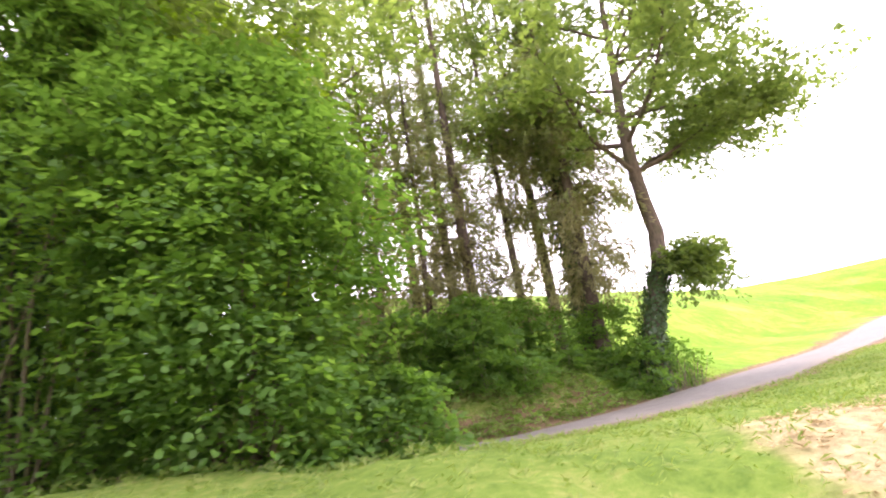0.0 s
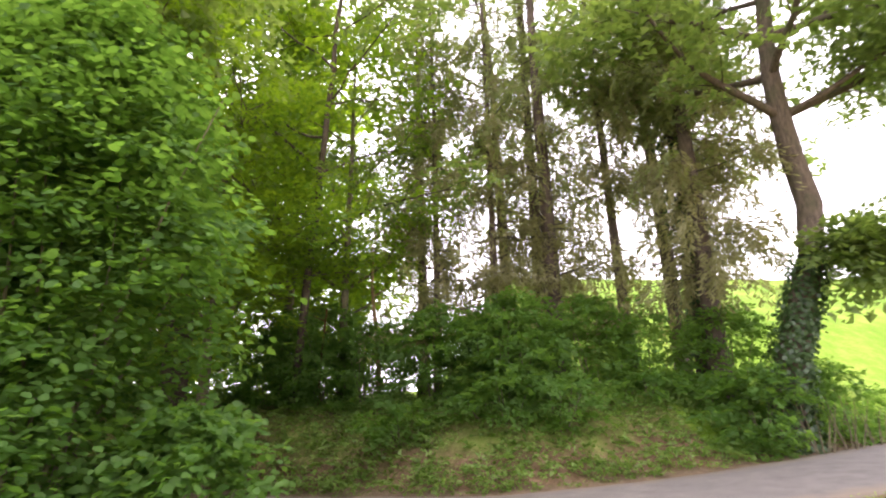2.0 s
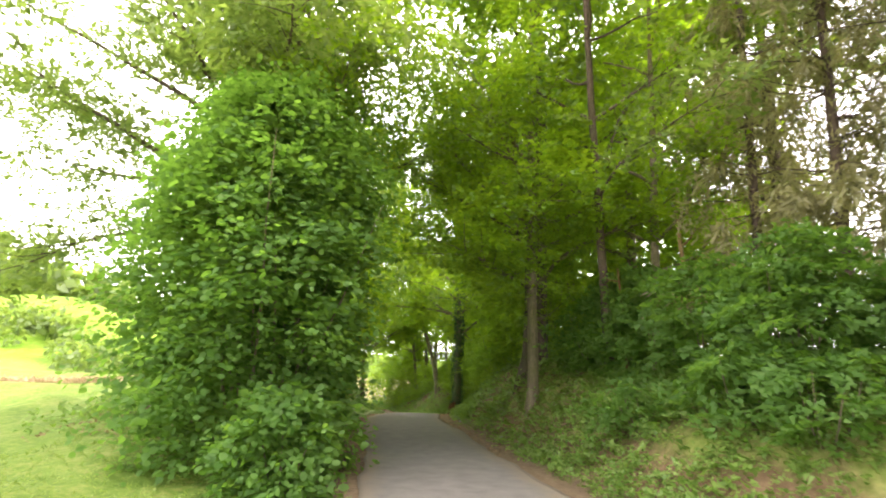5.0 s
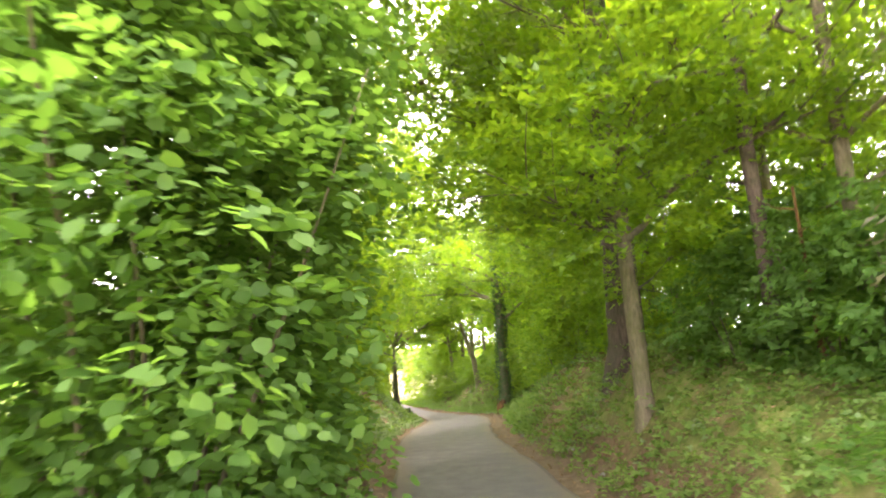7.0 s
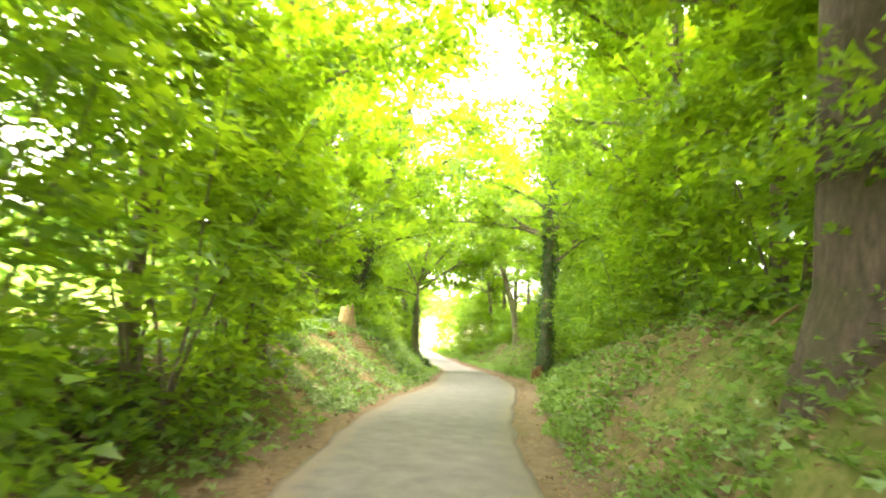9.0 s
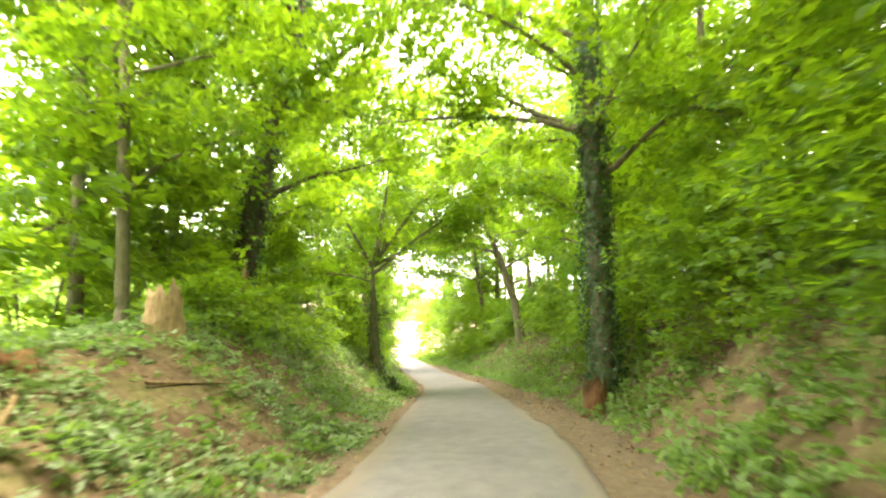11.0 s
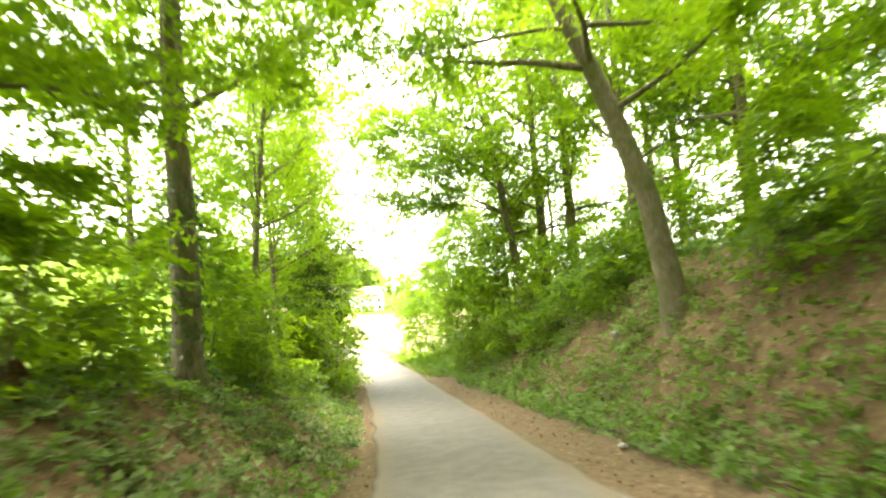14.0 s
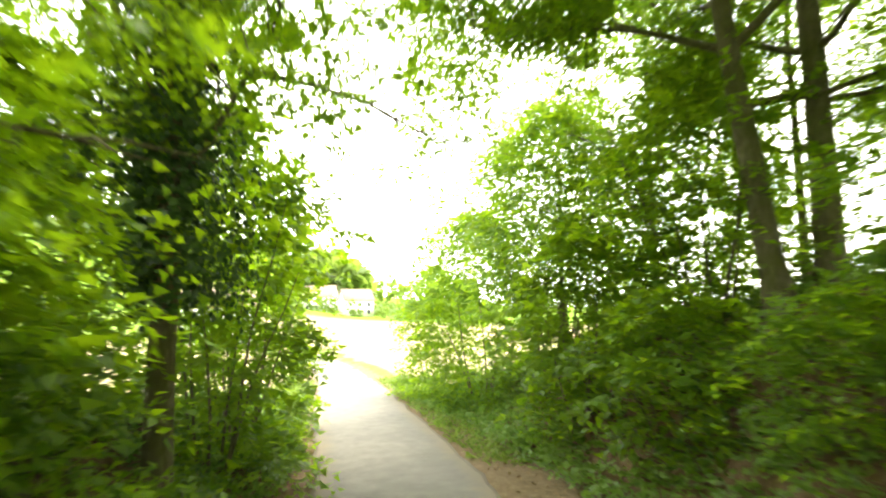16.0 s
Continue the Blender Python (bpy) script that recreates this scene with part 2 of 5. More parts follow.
def lane_of(x, y):
    """For points: distance across from the lane's middle (right of its way up the clip is positive), and the nearest middle point."""
    side, near = np.empty(len(x)), np.empty((len(x), 3))
    for a in range(0, len(x), 4000):
        q = np.stack([x[a:a + 4000], y[a:a + 4000]], 1)
        d2 = ((q[:, None, :] - MIDDLE[None, :, :2]) ** 2).sum(2)
        i = d2.argmin(1)
        off = q - MIDDLE[i, :2]
        cross = off[:, 0] * TANGENT[i, 1] - off[:, 1] * TANGENT[i, 0]
        side[a:a + 4000] = np.sign(cross) * np.sqrt(d2[np.arange(len(q)), i])
        near[a:a + 4000] = MIDDLE[i]
    return side, near


def lumps(x, y, size, seed):
    """Cheap smooth noise in -1..1."""
    r = np.random.RandomState(seed)
    out = np.zeros(len(x))
    for k in range(7):
        a, f, ph = r.uniform(0, 6.28), r.uniform(0.6, 1.7) / size, r.uniform(0, 6.28)
        out += np.sin((x * np.cos(a) + y * np.sin(a)) * f * 6.28 + ph + 1.3 * np.sin((y * np.cos(a) - x * np.sin(a)) * f * 3.1 + ph * 2))
    return out / 4


def height(x, y):
    x, y = np.asarray(x, float), np.asarray(y, float)
    d, near = lane_of(x, y)
    ly, lz = near[:, 1], near[:, 2]
    right = np.interp(ly, [-60, -40, -30, -24, -20, -14, -9, 0, 12, 23, 30, 38, 49, 56, 62, 70], [0.2, .4, .8, 1.5, 1.6, 1.7, 2.2, 2.5, 3.0, 3.6, 3.9, 3.8, 3.3, 2.3, 1.0, .2])
    right_w = np.interp(ly, [-24, -14, -9, 3, 12, 38, 62], [2.6, 2.6, 2.4, 3.2, 4.2, 4.6, 4.0])
    right_v = np.interp(ly, [-24, -9, 8, 15, 38, 60], [.4, .5, .7, 1.2, 1.6, 1.0])
    left = np.interp(ly, [-24, -19, -14, -8, 0, 6, 10, 15, 24, 36, 49, 55, 60, 66], [0, .1, .5, 1.0, 1.3, 1.6, 2.1, 2.2, 2.0, 1.9, 1.8, 1.0, .3, 0])
    left_w = np.interp(ly, [-20, -8, 6, 15, 24, 50], [4, 2.6, 3.4, 3.6, 2.8, 3.2])
    e = np.abs(d) - HALF
    up_r = right * smoothstep((e - right_v) / right_w)
    up_l = left * smoothstep((e - 0.5) / left_w)
    bank = lz + np.where(d > 0, up_r, up_l) - 0.05 * smoothstep(e / 0.4)
    far_l = np.interp(y, [-60, -30, -20, -8, 8, 25, 45, 70, 300], [0.6, .5, .25, .7, 1.2, .8, -1.5, -4.4, -5.5])
    far_l = far_l + 0.035 * np.clip(-x - 10, 0, 35) * np.interp(y, [-10, 5, 60, 90], [0.3, 1, 1, 0])
    hill = (1 - np.exp(-np.clip(d - 6, 0, 400) / 50)) * np.interp(ly, [-90, -30, -24, -20, -12, 5], [25.5, 25, 17.5, 9.5, 4.5, 0.5])
    far_r = lz + right + hill - 0.02 * np.clip(d - 8, 0, 60) * (ly > 0)
    ease_l = smoothstep((e - 4.0) / np.interp(ly, [-25, -15, 0], [6, 9, 22]))
    far = np.where(d > 0, far_r, far_l)
    ease = np.where(d > 0, smoothstep((e - 5) / 8), ease_l)
    z = bank * (1 - ease) + far * ease
    out = np.hypot(x, y)
    rim = 48 * smoothstep((out - 230) / 420) * np.clip(0.55 + 0.45 * np.sin(np.arctan2(y, x) * 3 + 1.0), 0.1, 1)
    rim = rim + 26 * np.exp(-(((x + 135) / 75) ** 2 + ((y - 235) / 80) ** 2))
    deep = smoothstep((out - 60) / 150)
    z = z * (1 - deep) + np.where(d > 0, z, -4.6 + 3.8 * smoothstep((out - 90) / 130)) * deep + rim
    soft = smoothstep((e - 0.2) / 2)
    z = z + soft * (0.10 * lumps(x, y, 3.2, 3) + 0.05 * lumps(x, y, 1.1, 4)) + smoothstep((out - 40) / 60) * 0.6 * lumps(x, y, 50, 5)
    return np.where(np.abs(d) < HALF + 0.1, np.minimum(z, lz - 0.03), z)


def at_height(x, y):
    return float(height(np.array([x]), np.array([y]))[0])


def axis(lo, hi, step, far):
    mid = np.arange(lo, hi, step)
    grow = np.cumsum(step * 1.16 ** np.arange(1, 200))
    grow = grow[grow < far]
    return np.concatenate([(lo - grow)[::-1], mid, hi + grow])


gx, gy = axis(-13, 15, 0.45, 1600), axis(-34, 68, 0.48, 1600)
GX, GY = np.meshgrid(gx, gy)
gz = height(GX.ravel(), GY.ravel())
nx, ny = len(gx), len(gy)
idx = np.arange(nx * ny).reshape(ny, nx)
quads = np.stack([idx[:-1, :-1], idx[:-1, 1:], idx[1:, 1:], idx[1:, :-1]], -1).reshape(-1, 4)
ground_mesh = mesh_of("ground", np.stack([GX.ravel(), GY.ravel(), gz], 1), quads, GROUND, True)


def masks(x, y):
    """How far the ground at these points is grass, lush meadow, mown straw (also the glare-paled field past y 62) or
    bare roadside dirt.
    """
    d, near = lane_of(x, y)
    e, ly = np.abs(d) - HALF, near[:, 1]
    field_l = (d < 0) * np.where(ly < -16, smoothstep((e - 0.2) / 0.6), smoothstep((e - np.interp(ly, [-16, -9], [1.8, 5.5])) / 1.5))
    field_r = (d > 0) * np.where(ly < -24, smoothstep((e - 0.4) / 1.0), smoothstep((e - 9) / 3))
    bank_r = (d > 0) * (ly < -4) * smoothstep((e - 0.9) / 0.8) * 0.55
    out_r = (ly > 56) * smoothstep((e - 0.3) / 0.7)
    grass = np.maximum.reduce([field_l, bank_r * (1 - smoothstep((e - 6) / 3)), out_r, 0.42 * (e > 0.8) * (0.7 + 0.3 * np.cos(ly / 9.0)) * (ly < 22)])
    meadow = np.maximum(field_r, (d < 0) * smoothstep((np.hypot(x, y) - 130) / 60))
    wave = lumps(x, y, 5, 9)
    mown = (d < 0) * smoothstep((e - 3.6 - 0.5 * wave) / 1.2) * smoothstep((-20.4 - y - 0.15 * (x + 8) + 0.4 * wave) / 1.4)
    swath = (x < -8.5) * (x > -40) * np.exp(-((y - 5.5 - 0.25 * (x + 15) + wave) / 1.5) ** 2)
    # Past y 62 straw colour pales the field, in place of its glare.
    mown = np.maximum.reduce([mown, swath, 0.9 * smoothstep((y - 62) / 6) * smoothstep((e - 0.8) / 1.5) * smoothstep((x + 48) / 10)]) * (1 - smoothstep((np.hypot(x, y) - 200) / 40))
    verge = np.interp(ly, [-24, -9, 8, 15, 38, 58, 62], [.35, .6, .7, 1.3, 1.6, 1.0, 0.2])
    dirt = np.where(d > 0, 1 - smoothstep((e - verge) / 0.6), 1 - smoothstep((e - np.interp(ly, [-20, -12, 40, 56], [.05, .6, .3, .05])) / 0.4)) * (ly > -30)
    return grass, meadow, mown * 0.95, dirt


for mask_name, values in zip(("grass", "meadow", "straw", "dirt"), masks(GX.ravel(), GY.ravel())):
    layer = ground_mesh.attributes.new(mask_name, "FLOAT", "POINT")
    layer.data.foreach_set("value", values.astype(np.float32))
ground = tagged(new("ground", ground_mesh), "grassy field, woodland soil and steep lane banks", "ground", kind="structure")


def road():
    """The narrow asphalt lane, slightly crowned, with a broken edge and real thickness."""
    across = np.array([-1.0, -1.0, -0.93, -0.7, -0.35, 0, 0.35, 0.7, 0.93, 1.0, 1.0])
    n = len(MIDDLE)
    s = np.arange(n) * 0.5
    ragged = [0.07 * lumps(s, s * 0.3 + k * 40, 2.3, 20 + k) + 0.04 * lumps(s, s * 0.2 + 9 * k, 0.7, 30 + k) for k in (0, 1)]
    verts, edge = [], []
    normal = np.stack([TANGENT[:, 1], -TANGENT[:, 0]], 1)
    for j, a in enumerate(across):
        width = HALF + np.where(a < 0, ragged[0], ragged[1]) * abs(a) ** 4
        z = MIDDLE[:, 2] + 0.025 * (1 - a * a) + 0.012
        if j in (0, len(across) - 1):
            z = MIDDLE[:, 2] - 0.12
        verts.append(np.column_stack([MIDDLE[:, :2] + normal * (a * width)[:, None], z]))
        edge.append(np.full(n, max(0.0, (abs(a) - 0.45) / 0.55)))
    verts = np.stack(verts, 1).reshape(-1, 3)
    k = len(across)
    ids = np.arange(n * k).reshape(n, k)
    faces = np.stack([ids[:-1, :-1], ids[:-1, 1:], ids[1:, 1:], ids[1:, :-1]], -1).reshape(-1, 4)
    me = mesh_of("road", verts, faces, ASPHALT, True)
    layer = me.attributes.new("edge", "FLOAT", "POINT")
    layer.data.foreach_set("value", np.stack(edge, 1).ravel().astype(np.float32))
    return tagged(new("road", me), "narrow worn grey asphalt lane with crumbled edges", "road", kind="structure")


road()

# ---- wood and leaves ----
UP = np.array([0.0, 0.0, 1.0])


def unit(v):
    return v / np.maximum(np.linalg.norm(v, axis=-1, keepdims=True), 1e-9)


def beside(y, off):
    """A place off metres to the side of the lane's middle, abreast of its point at y."""
    i = int(np.abs(MIDDLE[:, 1] - y).argmin())
    return MIDDLE[i, 0] + TANGENT[i, 1] * off, MIDDLE[i, 1] - TANGENT[i, 0] * off


def clear_of_lane(P, side=2.9, top=4.0):
    """Which places keep out of the space that passing traffic trims over the lane."""
    d, near = lane_of(P[:, 0], P[:, 1])
    return (np.abs(d) > side) | (P[:, 2] > near[:, 2] + top)


class Heap:
    """Collects pieces of one mesh."""
    def __init__(self):
        self.verts, self.faces, self.count = [], [], 0

    def add(self, verts, faces):
        self.verts.append(verts)
        self.faces.append(faces + self.count)
        self.count += len(verts)

    def collar(self, *corners):
        """One face that ties a twig's foot to the limb that bears it."""
        self.faces.append(np.array([corners]))

    def mesh(self, name, mat, base, smooth=False):
        return mesh_of(name, np.vstack(self.verts) - np.asarray(base), np.vstack(self.faces), mat, smooth)


def tube(points, radii, sides, rng=None, knots=0.0):
    """A tapering round limb along points."""
    points, radii = np.asarray(points, float), np.asarray(radii, float)
    way = unit(np.gradient(points, axis=0))
    ref = np.where(np.abs(way[:, 2:3]) > 0.9, np.array([[1.0, 0, 0]]), UP[None, :])
    a = unit(np.cross(way, ref))
    b = np.cross(way, a)
    ang = np.linspace(0, 2 * np.pi, sides, endpoint=False)
    r = radii[:, None] * np.ones(sides)[None, :]
    if rng is not None and knots:
        r = r * (1 + knots * rng.uniform(-1, 1, r.shape))
    ring = points[:, None, :] + r[:, :, None] * (a[:, None, :] * np.cos(ang)[None, :, None] + b[:, None, :] * np.sin(ang)[None, :, None])
    n = len(points)
    ids = np.arange(n * sides).reshape(n, sides)
    nxt = np.roll(ids, -1, axis=1)
    faces = np.stack([ids[:-1], nxt[:-1], nxt[1:], ids[1:]], -1).reshape(-1, 4)
    return ring.reshape(-1, 3), faces


def grow(rng, start, way, length, n, wobble, lift):
    """Points of a limb that wanders and bends up (or down, lift < 0)."""
    pts, p, d = [np.array(start, float)], np.array(start, float), unit(np.array(way, float))
    for _ in range(n):
        d = unit(d + rng.normal(0, wobble, 3) + UP * lift)
        p = p + d * (length / n)
        pts.append(p)
    return np.array(pts)


def leaves(rng, P, D, N, L, k, size, width=0.6, fan=0.5, droop=0.2, flutter=0.35, fine=False, tri=False):
    """Sprays of leaves: from each P a twig runs along D for L in the plane across N, with k leaves on both sides of it."""
    s = len(P)
    P, D, N = P[:, None, :], unit(D)[:, None, :], unit(N)[:, None, :]
    S = unit(np.cross(D, N))
    N = np.cross(S, D)
    L = np.broadcast_to(np.asarray(L, float).reshape(-1, 1), (s, 1))[:, :, None]
    u = rng.uniform(0.05, 1, (s, k, 1))
    side = rng.choice([-1.0, 1.0], (s, k, 1))
    reach = L * fan * (1.05 - 0.65 * u) * rng.uniform(0.05, 1, (s, k, 1))
    pos = P + D * L * u + S * side * reach + N * L * 0.05 * rng.normal(0, 1, (s, k, 1)) - UP * droop * L * u * u
    ax = unit(D * 0.6 + S * side * rng.uniform(0.2, 1.1, (s, k, 1)) + N * rng.normal(0, 0.25, (s, k, 1)) - UP * 0.18)
    nn = unit(N + flutter * rng.normal(0, 1, (s, k, 3)))
    sv = unit(np.cross(ax, nn))
    nn = np.cross(sv, ax)
    ln = size * rng.uniform(0.65, 1.25, (s, k, 1))
    hw = ln * width * 0.5
    if tri:
        skew = rng.uniform(-0.35, 0.35, (s, k, 1))
        v = [pos, pos + ax * ln * (0.7 + skew) + sv * hw + nn * ln * 0.05, pos + ax * ln * (0.85 - skew) - sv * hw - nn * ln * 0.05]
        verts = np.stack(v, 2).reshape(-1, 3)
        faces = np.arange(s * k * 3).reshape(-1, 3)
    elif fine:
        v = [pos, pos + ax * ln * 0.28 + sv * hw * 0.92 + nn * ln * 0.05, pos + ax * ln * 0.68 + sv * hw * 0.85 + nn * ln * 0.03, pos + ax * ln - nn * ln * 0.1,
             pos + ax * ln * 0.68 - sv * hw * 0.85 + nn * ln * 0.03, pos + ax * ln * 0.28 - sv * hw * 0.92 + nn * ln * 0.05]
        verts = np.stack(v, 2).reshape(-1, 3)
        base = np.arange(s * k)[:, None] * 6
        faces = np.concatenate([base + np.array([[0, 1, 2, 3]]), base + np.array([[0, 3, 4, 5]])], 1).reshape(-1, 4)
    else:
        v = [pos, pos + ax * ln * 0.45 + sv * hw + nn * ln * 0.05, pos + ax * ln - nn * ln * 0.06, pos + ax * ln * 0.45 - sv * hw + nn * ln * 0.05]
        verts = np.stack(v, 2).reshape(-1, 3)
        faces = np.arange(s * k * 4).reshape(-1, 4)
    return verts, faces


def ivy_on(rng, points, radii, n, size=0.085, thick=0.12):
    """Ivy leaves that hug a stem."""
    points, radii = np.asarray(points), np.asarray(radii)
    i = rng.uniform(0, len(points) - 1.001, n)
    a = i.astype(int)
    f = (i - a)[:, None]
    p = points[a] * (1 - f) + points[a + 1] * f
    r = radii[a] * (1 - f[:, 0]) + radii[a + 1] * f[:, 0]
    ang = rng.uniform(0, 6.283, n)
    out = np.stack([np.cos(ang), np.sin(ang), rng.normal(0, 0.2, n)], 1)
    bulge = 1 + 0.8 * np.sin(p[:, 2] * 2.1 + ang * 2) * np.sin(p[:, 2] * 0.9 + ang)
    p = p + out * (r + thick * rng.uniform(0.1, 1, n) * bulge)[:, None]
    return leaves(rng, p, out * 0.3 + np.array([0, 0, -1.0]) + rng.normal(0, 0.4, (n, 3)), out, 0.05, 1, size, 0.85, 0.5, 0.1, 0.4)


def limb_set(rng, wood, trunk, radii, first, count, reach, rise, crown_top, twig_len, profile="round", sides=6, towards=None, pull=0.0):
    """Main limbs and their side branches. Returns the points, ways and lengths where sprays may sit, and a list of limb meshes."""
    spots, ways, limbs = [], [], []
    top = trunk[-1][2]
    for j in range(count):
        f = (j + 0.6) / count
        z = first + (top - first) * f ** 1.1
        i = int(np.clip(np.searchsorted(trunk[:, 2], z), 1, len(trunk) - 1))
        p = trunk[i]
        az = j * 2.4 + rng.uniform(-0.5, 0.5)
        way = np.array([math.cos(az), math.sin(az), 0.0])
        if towards is not None:
            way = unit(way + pull * np.array([*towards, 0.0]))
        shape = math.sin(math.pi * min(1, 0.25 + 0.75 * f)) if profile == "round" else 1 - 0.75 * f
        length = reach * (0.35 + 0.75 * shape) * rng.uniform(0.75, 1.2)
        d = unit(way + UP * (rise + 0.5 * f))
        n = 7
        pts = grow(rng, p, d, length, n, 0.13, 0.03)
        r0 = min(radii[i] * 0.5, 0.018 * length + 0.015)
        piece = Heap()
        piece.add(*tube(pts, np.linspace(r0, 0.012, n + 1), sides))
        for q in range(2, n + 1):
            for side in (-1, 1):
                if rng.uniform() < 0.15:
                    continue
                base_way = unit(pts[q] - pts[q - 1])
                out = unit(base_way + side * unit(np.cross(base_way, UP)) * rng.uniform(0.5, 1.1) + UP * rng.uniform(-0.15, 0.3))
                ln = twig_len * (1.1 - 0.5 * q / n) * rng.uniform(0.6, 1.2)
                tw = grow(rng, pts[q], out, ln, 3, 0.12, 0.0)
                k0 = piece.count
                piece.add(*tube(tw[[0, 1, 3]], np.linspace(r0 * 0.35, 0.006, 3), 3))
                piece.collar(q * sides, q * sides + 1, k0 + 1, k0)
                for k in (1, 2, 3):
                    spots.append(tw[k])
                    ways.append(unit(tw[k] - tw[k - 1]))
            spots.append(pts[q])
            ways.append(unit(pts[q] - pts[q - 1]))
        limbs.append(piece)
    return np.array(spots), np.array(ways), limbs


TREE_COUNT = [0]


def broadleaf(x, y, h, dbh, label, lean=(0, 0), first=3.0, limbs=13, reach=3.5, rise=0.35, sprays=560, k=38, size=0.178, spray=1.0, leaf=None, bark=None,
              ivy=0, ivy_top=0.7, ivy_from=0.0, ivy_thick=0.12, name="tree", twig=1.1, towards=None, pull=0.0, flat=0.35, seed=None, profile="round", droop=0.2, sides=9, sink=0.45, extra=(), trimmed=True, bend=(), trim=(2.5, 3.6)):
    """A broadleaved tree: trunk, limbs, a crown of leafy sprays in layers, and ivy where it has some."""
    TREE_COUNT[0] += 1
    rng = np.random.RandomState(TREE_COUNT[0] * 17 + 5 if seed is None else seed)
    base = np.array([x, y, at_height(x, y) - sink])
    t = thing(name, base, label, "tree", "oaks at the lane" if name == "oak" else "trees along the lane")
    n = 16
    f = np.linspace(0, 1, n + 1)
    wander = np.cumsum(rng.normal(0, 0.012 * h / n * 4, (n + 1, 2)), 0) * f[:, None]
    trunk = np.column_stack([x + lean[0] * h * f + wander[:, 0], y + lean[1] * h * f + wander[:, 1], base[2] + h * f])
    if bend:
        up = np.array([b[0] for b in bend])
        trunk[:, 0] += np.interp(f * h, up, [b[1] for b in bend])
        trunk[:, 1] += np.interp(f * h, up, [b[2] for b in bend])
    r = dbh / 2 * (1 - f) ** 0.75 + 0.02 + dbh * 0.35 * np.exp(-f * h / 0.35)
    wood = Heap()
    wood.add(*tube(trunk, r, sides, rng, 0.05))
    part("trunk", wood.mesh("trunk", bark or BARK_BEECH, base, True), t)
    spots, ways, pieces = limb_set(rng, wood, trunk, r, base[2] + first, limbs, reach, rise, h, twig, profile, 6, towards, pull)
    for piece in pieces:
        part("limb", piece.mesh("limb", bark or BARK_BEECH, base, True), t)
    pick = rng.choice(len(spots), sprays)
    P = spots[pick] + rng.normal(0, 0.38, (sprays, 3))
    W = ways[pick]
    for at, way, length, lift, thick, more in extra:
        more = int(more * 0.5)
        i = int(np.clip(np.searchsorted(trunk[:, 2], base[2] + at), 0, n))
        pts = grow(rng, trunk[i], way, length, 9, 0.07, lift)
        piece = Heap()
        piece.add(*tube(pts, np.linspace(thick, 0.015, 10), 7))
        sp, wy = [], []
        for q in range(3 if length > 2 else 1, 10):
            for side in (-1, 1):
                b = unit(pts[q] - pts[q - 1])
                tw = grow(rng, pts[q], unit(b + side * unit(np.cross(b, UP)) * rng.uniform(0.5, 1.1) + UP * rng.uniform(-0.3, 0.5)), min(1.9, 0.35 + 0.4 * length) * rng.uniform(0.4, 1.2), 3, 0.12, 0.0)
                k0 = piece.count
                piece.add(*tube(tw, np.linspace(0.016, 0.005, 4), 4))
                piece.collar(q * 7, q * 7 + 1, k0 + 1, k0)
                sp += list(tw[1:])
                wy += [unit(tw[-1] - tw[0])] * 3
        part("limb", piece.mesh("limb", bark or BARK_BEECH, base, True), t)
        j = rng.choice(len(sp), more)
        P = np.vstack([P, np.array(sp)[j] + rng.normal(0, min(0.42, 0.1 * length), (more, 3))])
        W = np.vstack([W, np.array(wy)[j]])
    free = clear_of_lane(P, *trim) if trimmed else np.ones(len(P), bool)
    P, W = P[free], W[free]
    sprays = len(P)
    D = W + rng.normal(0, 0.45, (sprays, 3)) * np.array([1, 1, 0.35])
    N = UP[None, :] + rng.normal(0, flat, (sprays, 3))
    crown = Heap()
    high = P[:, 2] > base[2] + 8.5
    for sel, kk, ss in ((~high, k, size), (high, int(k * 0.55), size * 1.38)):
        if sel.any():
            crown.add(*leaves(rng, P[sel], D[sel], N[sel], spray * rng.uniform(0.6, 1.3, sel.sum()), kk, ss, 0.72, 0.55, droop, 0.4, tri=True))
    part("crown", crown.mesh("crown", leaf or LEAF_BEECH, base), t)
    if ivy:
        m = max(3, int(n * ivy_top))
        cl = Heap()
        a = int(n * ivy_from)
        cl.add(*ivy_on(rng, trunk[a:m + 1], r[a:m + 1], ivy, 0.1, ivy_thick))
        part("ivy", cl.mesh("ivy", LEAF_IVY, base), t, "dark glossy climbing ivy")
    return t


